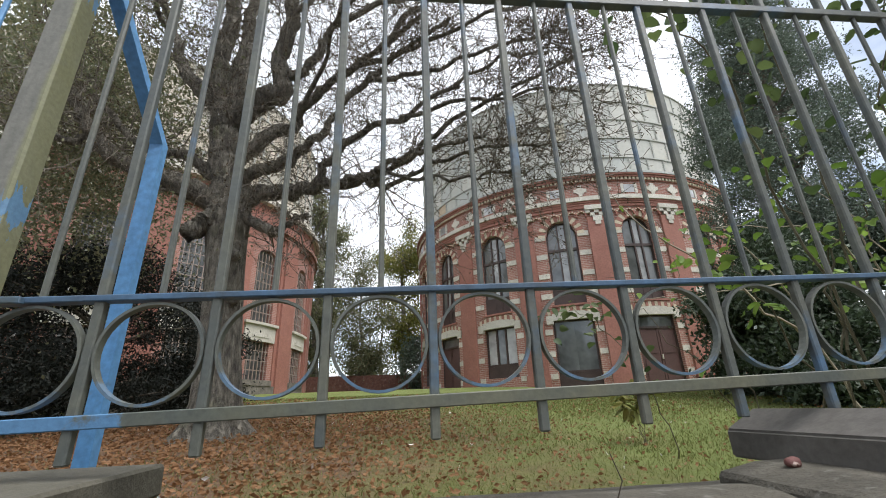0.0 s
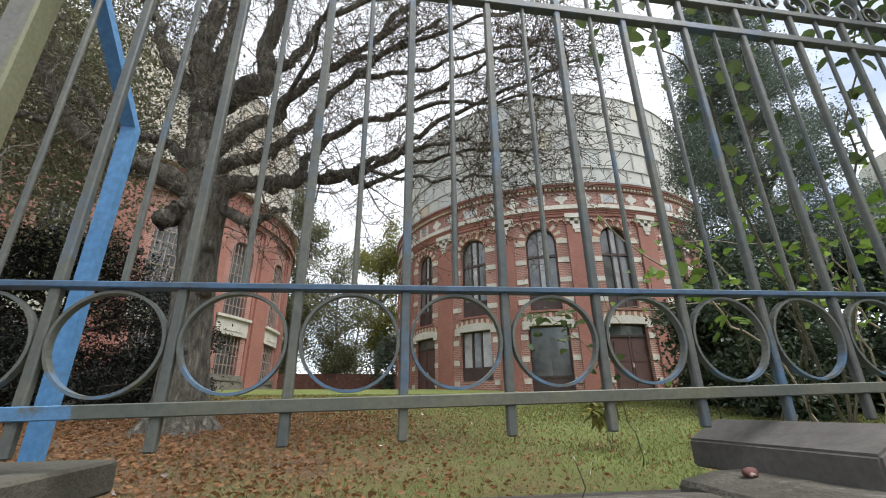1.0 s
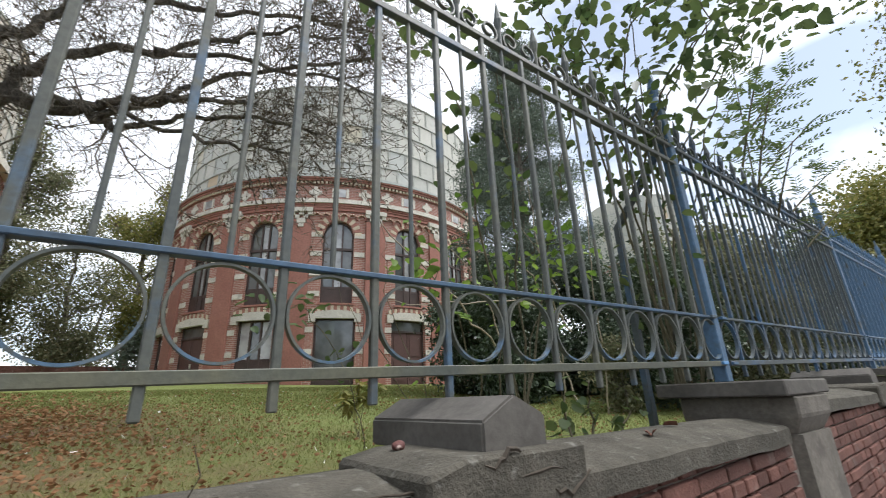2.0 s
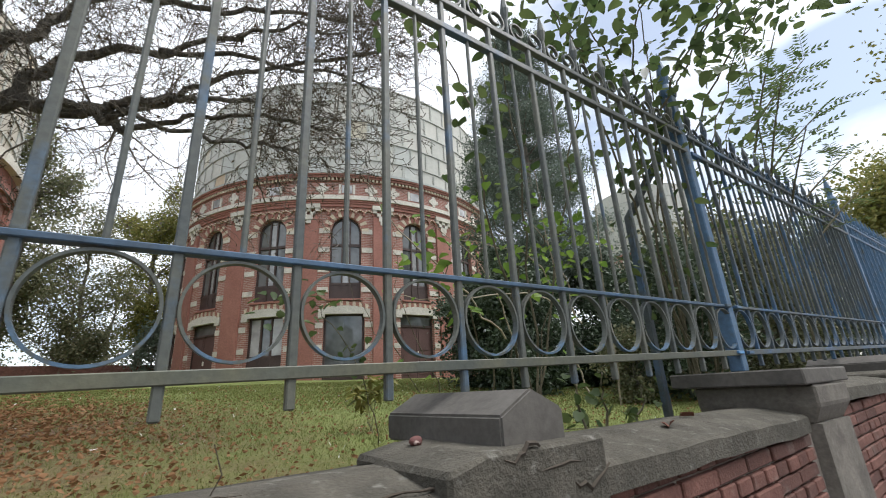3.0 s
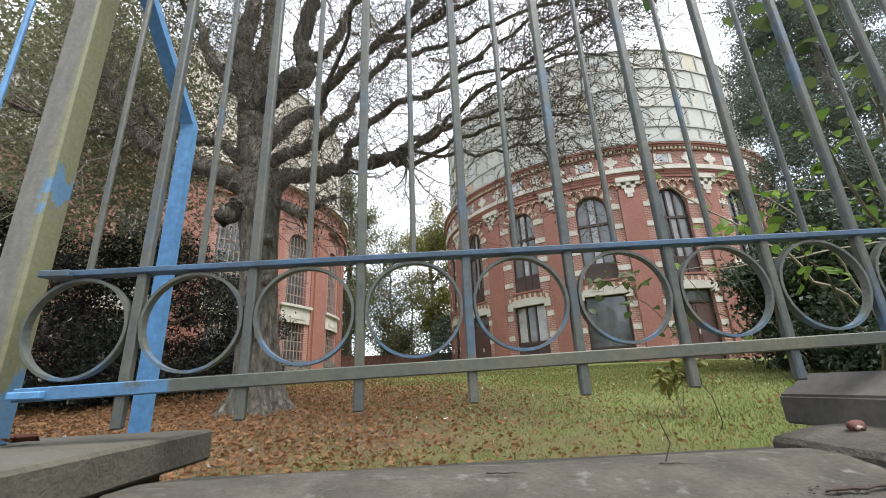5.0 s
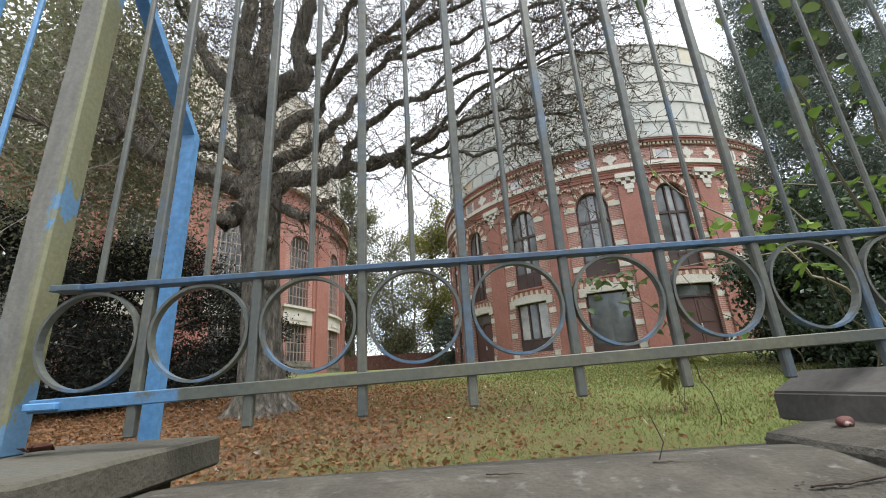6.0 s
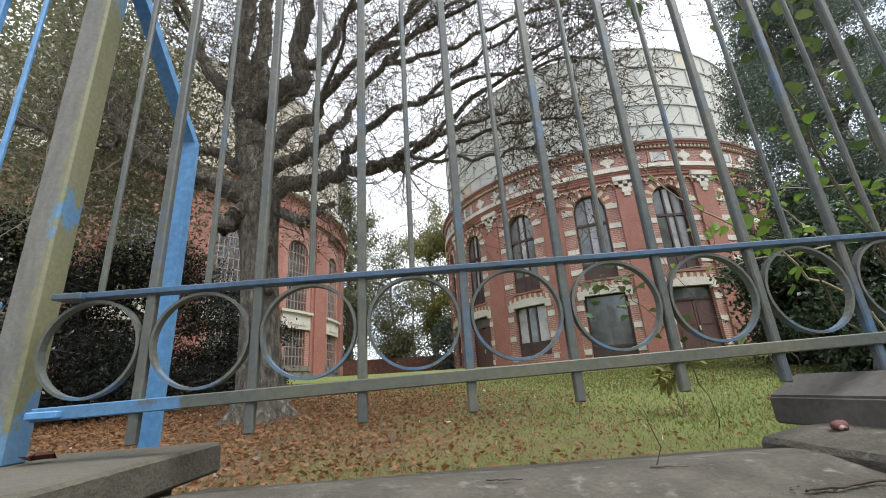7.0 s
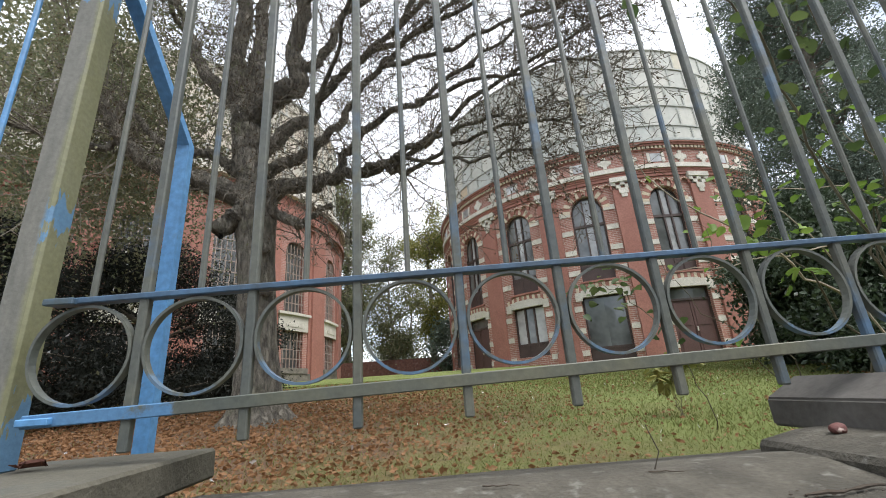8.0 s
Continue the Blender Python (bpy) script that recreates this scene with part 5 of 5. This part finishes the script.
tagged(part("wall_back", bm, M_BRICK), "low red garden wall behind the lawn", "wall", kind="structure")


# ---- climbers and saplings at the fence ----
def leaf_mesh(name, length, width, material, fold=0.12, lobes=0.0):
    bm = bmesh.new()
    spine = [bm.verts.new((0, length * t, -0.10 * length * t * t)) for t in (0, 0.3, 0.6, 0.85, 1.0)]
    for s in (-1, 1):
        edge = [bm.verts.new((s * width * w, length * t, fold * width - 0.10 * length * t * t)) for t, w in ((0.08, 0.28), (0.32, 0.5), (0.62, 0.42 - lobes), (0.85, 0.2))]
        bm.faces.new((spine[0], edge[0], spine[1])) if s > 0 else bm.faces.new((spine[0], spine[1], edge[0]))
        chain = list(zip(edge, edge[1:], spine[1:], spine[2:]))
        for e0, e1, s0, s1 in chain:
            bm.faces.new((s0, e0, e1, s1)) if s > 0 else bm.faces.new((s0, s1, e1, e0))
        bm.faces.new((spine[3], edge[3], spine[4])) if s > 0 else bm.faces.new((spine[3], spine[4], edge[3]))
    for f in bm.faces:
        f.smooth = True
    return mesh_of(name, bm, material)


VLEAF = leaf_mesh("leaf", 0.075, 0.058, L_VINE, 0.2, 0.08)
DLEAF = leaf_mesh("leaf", 0.075, 0.052, L_DARKVINE, 0.15, 0.03)
SLEAF = leaf_mesh("leaf", 0.05, 0.014, L_DARKVINE)


def climber(x, y, z, stems, leaf, per, seed, label, category="climber", r0=0.007, stem_mat=None, spread=0.05, scale=(0.7, 1.25), low=0.3):
    """Stems through turning points (relative to the foot), with leaves as parts along them."""
    r = np.random.default_rng(seed)
    g = thing("climbing_plant" if category == "climber" else category.replace(" ", "_"), x, y, z, label, category)
    for pts in stems:
        line = smooth_line(pts, 6)
        m = len(line)
        line = [p + 0.012 * Vector(r.normal(size=3)) for p in line]
        b = bmesh.new()
        tube(b, line, [r0 * (1 - 0.75 * i / (m - 1)) for i in range(m)], 5)
        part("stem", b, stem_mat or M_STEM, g)
        for _ in range(per):
            t = r.uniform(low, 1.0) * (m - 1)
            k = min(int(t), m - 2)
            p = line[k].lerp(line[k + 1], t - k) + spread * Vector(r.normal(size=3))
            o = part("leaf", leaf, None, g)
            o.location = p
            o.rotation_euler = (r.normal() * 0.45 - 0.35, r.normal() * 0.45, r.uniform(0, 2 * math.pi))
            s = r.uniform(*scale)
            o.scale = (s, s, s)
    return g


climber(1.75, 0.75, gz(0.75), [
    [(0, 0, 0), (-0.1, 0, 0.5), (-0.3, -0.05, 0.9), (-0.55, -0.1, 1.15)],
    [(0, 0, 0.1), (0.05, 0, 0.6), (0.05, -0.1, 1.1), (-0.25, -0.15, 1.45)],
    [(0.1, 0, 0), (0.3, 0.05, 0.5), (0.45, 0, 1.0), (0.75, -0.1, 1.35)],
    [(0.1, 0, 0.5), (0.0, -0.1, 0.95), (0.2, -0.2, 1.25), (0.5, -0.2, 1.3)]], VLEAF, 44, 51, "bright green climbing shrub just behind the fence", spread=0.08, low=0.58, scale=(0.5, 1.05))
climber(1.35, 0.55, gz(0.55), [
    [(0.5, 0.1, 0.3), (0.2, 0, 1.2), (0.0, -0.1, 1.9), (-0.35, -0.2, 2.1), (-0.7, -0.2, 2.05)],
    [(0.5, 0.1, 0.4), (0.45, 0, 1.4), (0.3, -0.1, 2.2), (0.0, -0.2, 2.45)],
    [(0.5, 0.1, 0.4), (0.8, 0, 1.5), (0.9, -0.2, 2.3), (0.7, -0.4, 2.6)]], DLEAF, 46, 52, "dark-leaved climber hanging over the fence top", spread=0.07)
climber(3.0, 0.3, gz(0.3), [
    [(0, 0, 0.2), (-0.1, -0.1, 1.0), (-0.35, -0.2, 1.9), (-0.8, -0.4, 2.4), (-1.0, -0.6, 2.45)],
    [(0, 0, 0.2), (0.0, -0.1, 1.1), (0.1, -0.3, 2.0), (-0.1, -0.7, 2.5), (-0.3, -0.9, 2.4)],
    [(0, 0, 0.3), (0.2, -0.1, 1.2), (0.4, -0.3, 2.1), (0.5, -0.5, 2.5)],
    [(0, 0, 0.3), (-0.3, 0, 1.0), (-0.5, -0.1, 1.7), (-0.45, -0.2, 2.2)]], DLEAF, 75, 53, "dark-leaved climber smothering the fence post", spread=0.11, scale=(0.6, 1.15))
climber(3.7, 2.1, gz(2.1) + 0.05, [[(1.55 * a, 1.4 * b, 1.35 * c + 0.05) for a, b, c in s] for s in (
    [(-0.4, 0, 0.5), (-0.9, -0.2, 0.8), (-1.3, -0.3, 1.05), (-1.5, -0.3, 1.3)],
    [(0.4, 0.2, 0.9), (-0.2, 0, 0.85), (-0.8, -0.1, 0.75), (-1.4, -0.1, 0.7)],
    [(0.6, 0.2, 0.7), (0.1, 0, 1.0), (-0.3, -0.1, 1.15), (-0.9, -0.2, 1.1)],
    [(0.2, 0, 0.0), (0.1, -0.1, 0.6), (-0.1, -0.2, 1.2), (-0.15, -0.2, 1.9)],
    [(0.7, 0, 0.0), (0.6, -0.1, 0.7), (0.5, -0.2, 1.5), (0.6, -0.2, 2.2)],
    [(0.4, 0, 0.0), (0.2, 0, 0.5), (0.15, -0.1, 1.0), (-0.2, -0.1, 1.5)],
    [(-0.2, 0, 0.0), (-0.35, 0, 0.5), (-0.6, -0.1, 0.95), (-1.1, -0.2, 1.2)])], VLEAF, 4, 54, "leggy bare-stemmed shrub with pale stems", "shrub", 0.011, M_PALE_TWIG, 0.06)
climber(2.15, 0.55, gz(0.55), [
    [(0, 0, 0), (-0.1, 0, 0.25), (-0.12, 0, 0.5)], [(0.05, 0, 0), (0.15, 0.05, 0.3), (0.1, 0, 0.55)],
    [(0.1, 0, 0), (0.35, 0, 0.25), (0.5, 0, 0.45)], [(-0.05, 0, 0), (-0.3, -0.05, 0.2), (-0.4, 0, 0.38)]], DLEAF, 14, 56, "low bramble at the foot of the fence", "bramble", 0.012, None, 0.06)
climber(1.9, 2.6, gz(2.6), [
    [(0, 0, 0), (-0.02, 0, 0.25), (0.0, 0, 0.5)], [(0, 0, 0), (0.05, 0, 0.24), (0.14, 0, 0.44)], [(0, 0, 0.02), (-0.06, 0, 0.22), (-0.15, 0, 0.38)]], leaf_mesh("leaf", 0.12, 0.045, L_YELLOW), 20, 57, "small leafy weed standing on the lawn", "weed", 0.004, None, 0.02, (0.7, 1.2), 0.5)
climber(1.3, 0.6, gz(0.6), [
    [(0, 0, 0.1), (-0.1, 0, 0.4), (-0.35, 0, 0.72), (-0.55, 0, 0.98)], [(0.1, 0, 0.1), (-0.1, 0, 0.5), (-0.25, 0, 0.9), (-0.28, 0.05, 1.25)]], VLEAF, 2, 58, "thin trailing stems by the wall", "shrub", 0.003, M_STEM, 0.02, (0.5, 0.8))
climber(0.62, 0.9, gz(0.9), [[(0.6, 0.2, 0.2), (0.4, 0.1, 0.6), (0.15, 0, 0.84), (-0.02, -0.05, 0.82)]], DLEAF, 48, 59, "spray of leaves held behind the fence rings", "climber", 0.003, None, 0.05, (0.4, 0.75))

# bough arching over the fence towards the street
climber(2.78, 0.3, gz(0.3), [
    [(0, 0, 0.3), (-0.05, 0.05, 1.4), (-0.2, -0.1, 2.2), (-0.5, -0.4, 2.55), (-0.6, -0.9, 2.35), (-0.5, -1.15, 2.15)],
    [(0, 0, 0.3), (-0.1, 0, 1.5), (-0.4, -0.1, 2.3), (-0.75, -0.2, 2.55), (-1.1, -0.45, 2.4)],
    [(0, 0, 0.3), (0.05, 0, 1.6), (0.0, -0.3, 2.3), (-0.2, -0.8, 2.5), (-0.15, -1.2, 2.3)],
    [(0, 0, 0.5), (-0.3, 0, 1.5), (-0.7, -0.1, 2.1), (-1.0, -0.2, 2.3), (-1.4, -0.3, 2.25)],
    [(0, 0, 0.5), (0.2, -0.1, 1.7), (0.2, -0.5, 2.4), (0.1, -1.0, 2.6), (0.2, -1.3, 2.4)],
    [(0, 0, 0.5), (-0.2, -0.1, 1.6), (-0.35, -0.4, 2.1), (-0.4, -0.7, 2.3), (-0.8, -0.8, 2.25)]], DLEAF, 90, 60, "leafy bough arching over the fence towards the street", "climber", 0.009, None, 0.11, (0.6, 1.4))


def feathered(x, y, z, seed):
    """A sapling with paired leaflets along drooping stalks."""
    r = np.random.default_rng(seed)
    g = thing("sapling", x, y, z, "young ash sapling with feathered leaves by the fence", "sapling")
    b = bmesh.new()
    cs, ds = [], []
    mains = [[(0, 0, 0), (-0.05, 0, 1.5), (-0.1, -0.1, 2.6), (-0.15, -0.2, 3.6)]] + [[(-0.03, 0, h), (0.4 * s, -0.25, h + 0.45), (0.75 * s, -0.5, h + 0.8)] for h, s in ((1.3, 1), (1.5, -0.8), (1.7, 1.1), (2.0, -0.9), (2.2, 0.9), (2.5, -0.6), (2.7, 0.7))]
    for pts in mains:
        line = smooth_line(pts, 8)
        tube(b, line, [0.012 * (1 - 0.7 * i / len(line)) for i in range(len(line))], 5)
        for k, p in enumerate(line[int(len(line) * 0.35):]):
            for _ in range(1):
                d = Vector((r.normal(), r.normal(), 0.7 + 0.4 * r.normal())).normalized()
                q = [p + d * 0.3 * t + Vector((0, 0, -0.07 * t * t)) for t in (0, 0.35, 0.7, 1.0)]
                tube(b, q, [0.002] * 4, 3, False)
                side = d.cross(Vector((0, 0, 1))).normalized()
                for t in (0.25, 0.4, 0.55, 0.7, 0.85, 1.0):
                    for s in (-1, 1):
                        cs.append(p + d * 0.3 * t + Vector((0, 0, -0.07 * t * t)))
                        ds.append((side * s + d * 0.6 + Vector((0, 0, -0.15))).normalized())
    part("stem", b, M_STEM, g)
    vv, ff = [], []
    for c, d in zip(cs, ds):
        w = d.cross(Vector((0.1, 0.1, 1))).normalized() * 0.013
        L = 0.065 * r.uniform(0.8, 1.2)
        i = len(vv)
        vv += [c, c + d * L * 0.45 + w, c + d * L, c + d * L * 0.45 - w]
        ff.append((i, i + 1, i + 2, i + 3))
    tagged(cloud("foliage", vv, ff, L_DARKVINE, g), kind="stuff")


feathered(4.75, 0.2, gz(0.2), 61)

# ---- small things on the wall ----
def dry_leaf(x, y, z, s, rz):
    o = tagged(part("dry_leaf", leaf_mesh("dry_leaf", 0.07, 0.05, L_DRY, 0.35), None), "curled brown dry leaf lying on the stone", "leaf", "dry leaves on the wall")
    o.location, o.rotation_euler, o.scale = (x, y, z), (0.1, 0.15, rz), (s, s, s)


dry_leaf(-0.866, 0.025, -0.094, 0.62, -1.1)
dry_leaf(-0.876, 0.029, -0.092, 0.5, -2.2)
dry_leaf(-1.197, 0.380, -0.097, 0.4, -1.6)
dry_leaf(1.55, -0.15, -0.168, 0.8, 2.0)
dry_leaf(1.82, -0.1, -0.16, 0.7, 0.7)
bm = bmesh.new()
bmesh.ops.create_icosphere(bm, subdivisions=3, radius=0.013)
for v in bm.verts:
    v.co = Vector((v.co.x * 1.2, v.co.y, v.co.z * 0.85)) + 0.002 * Vector(noise.noise_vector(v.co * 60))
M_PEBBLE = surface("red_and_white_pebble", (0.17, 0.065, 0.055), (0.12, 0.045, 0.04), 30, 120, 0.7, (0.55, 0.42, 0.37), 28, 0.56, 0.60)
o = tagged(part("pebble", bm, M_PEBBLE), "small red and white pebble on the wall", "pebble")
o.location = (0.70, -0.045, -0.130)
srng = np.random.default_rng(5)
for x0, y0, x1, y1 in ((0.0, -0.12, 0.06, -0.13), (0.28, -0.12, 0.34, -0.13), (1.0, -0.12, 1.25, -0.13)):
    bm = bmesh.new()
    line = wander((x0, y0, 0), (x1, y1, 0), 7, 0.06, srng)
    tube(bm, [Vector((p.x, p.y, (-0.141 if p.x > 0.57 else -0.160) + max(0, (-0.11 - p.y)) * -0.17 + 0.001 + 0.05 * abs(p.z))) for p in line], [0.0014 - 0.00012 * i for i in range(8)], 5)
    tagged(part("dry_twig", bm, M_SOIL), "thin dry twig lying on the coping", "twig", "dry twigs on the wall")
bm = bmesh.new()
tube(bm, [(0.30, -0.1, -0.165), (0.315, -0.1, -0.135), (0.30, -0.1, -0.09)], [0.0016, 0.0013, 0.0008], 5)
tagged(part("dry_twig", bm, M_SOIL), "thin dry twig standing on the coping", "twig", "dry twigs on the wall")

# root and crumbs of soil along the coping
r = np.random.default_rng(71)
bm = bmesh.new()
line = wander((0.44, -0.243, 0), (0.72, -0.232, 0), 16, 0.022, r)
tube(bm, [Vector((p.x, p.y, -0.159 + (p.y + 0.11) * 0.19 + 0.002)) for p in line], [0.0012 + 0.0022 * abs(math.sin(2.3 * i)) for i in range(17)], 6)
tagged(part("dry_root", bm, M_SOIL), "knotty dark dry root lying on the coping", "root")
bm = bmesh.new()
for _ in range(46):
    t = r.random()
    x, y = 0.40 + 0.34 * t + 0.01 * r.normal(), -0.238 + 0.012 * r.normal()
    bmesh.ops.create_icosphere(bm, subdivisions=1, radius=r.uniform(0.0008, 0.0022), matrix=Matrix.Translation((x, y, -0.162 + (y + 0.11) * 0.19 + 0.002)) @ Matrix.Diagonal((1.6, 1, 0.7, 1)))
tagged(part("soil_crumbs", bm, M_SOIL), "crumbs of dark soil and root on the coping", "soil crumbs", kind="stuff")

# ---- leaf litter and grass ----
r = np.random.default_rng(9)
N = 130000
x = r.uniform(-9, 9, N)
y = 0.35 + 11 * r.random(N) ** 1.6
keep = r.random(N) < np.clip(1.15 - np.hypot((x + 3.0) * 0.2, (y - 4.0) * 0.17), 0.12, 1) * np.where(x > 0.5, 0.6, 1) * np.where(x > 4, 0.6, 1) * np.where((y > 7) & (x > -1), 0.35, 1)
x, y = x[keep], y[keep]
z = np.array([gz(v) for v in y])
c = np.stack([x, y, z + r.uniform(0.012, 0.035, len(x))], 1)
v, f = leaf_quads(c, r.uniform(0.018, 0.05, len(x)) * (1 + 0.05 * y) * np.where(x > 0.5, 0.8, 1.0), 0.0, 0.72, 0.6, r)
tagged(cloud("leaf_litter", v, f, L_LITTER), "brown and yellow fallen leaves on the lawn", "leaf litter", kind="stuff")
N = 210000
x = r.uniform(-7, 9, N)
y = 0.2 + 12 * r.random(N) ** 1.8
keep = r.random(N) < np.clip(np.hypot((x + 3.4) * 0.22, (y - 4.2) * 0.2) * 1.1 - 0.1, 0.12, 1)
x, y = x[keep], y[keep]
n = len(x)
z = np.array([gz(v) for v in y]) - 0.005
h = r.uniform(0.015, 0.045, n)
a = r.uniform(0, 2 * math.pi, n)
w = 0.0022 + 0.0009 * y
lean = r.normal(size=(n, 2)) * 0.02
base = np.stack([x, y, z], 1)
v = np.stack([base + np.stack([w * np.cos(a), w * np.sin(a), 0 * a], 1), base - np.stack([w * np.cos(a), w * np.sin(a), 0 * a], 1), base + np.stack([lean[:, 0], lean[:, 1], h], 1)], 1).reshape(-1, 3)
tagged(cloud("grass", v, [(3 * i, 3 * i + 1, 3 * i + 2) for i in range(n)], L_GRASS), "short green lawn grass", "grass", kind="stuff")
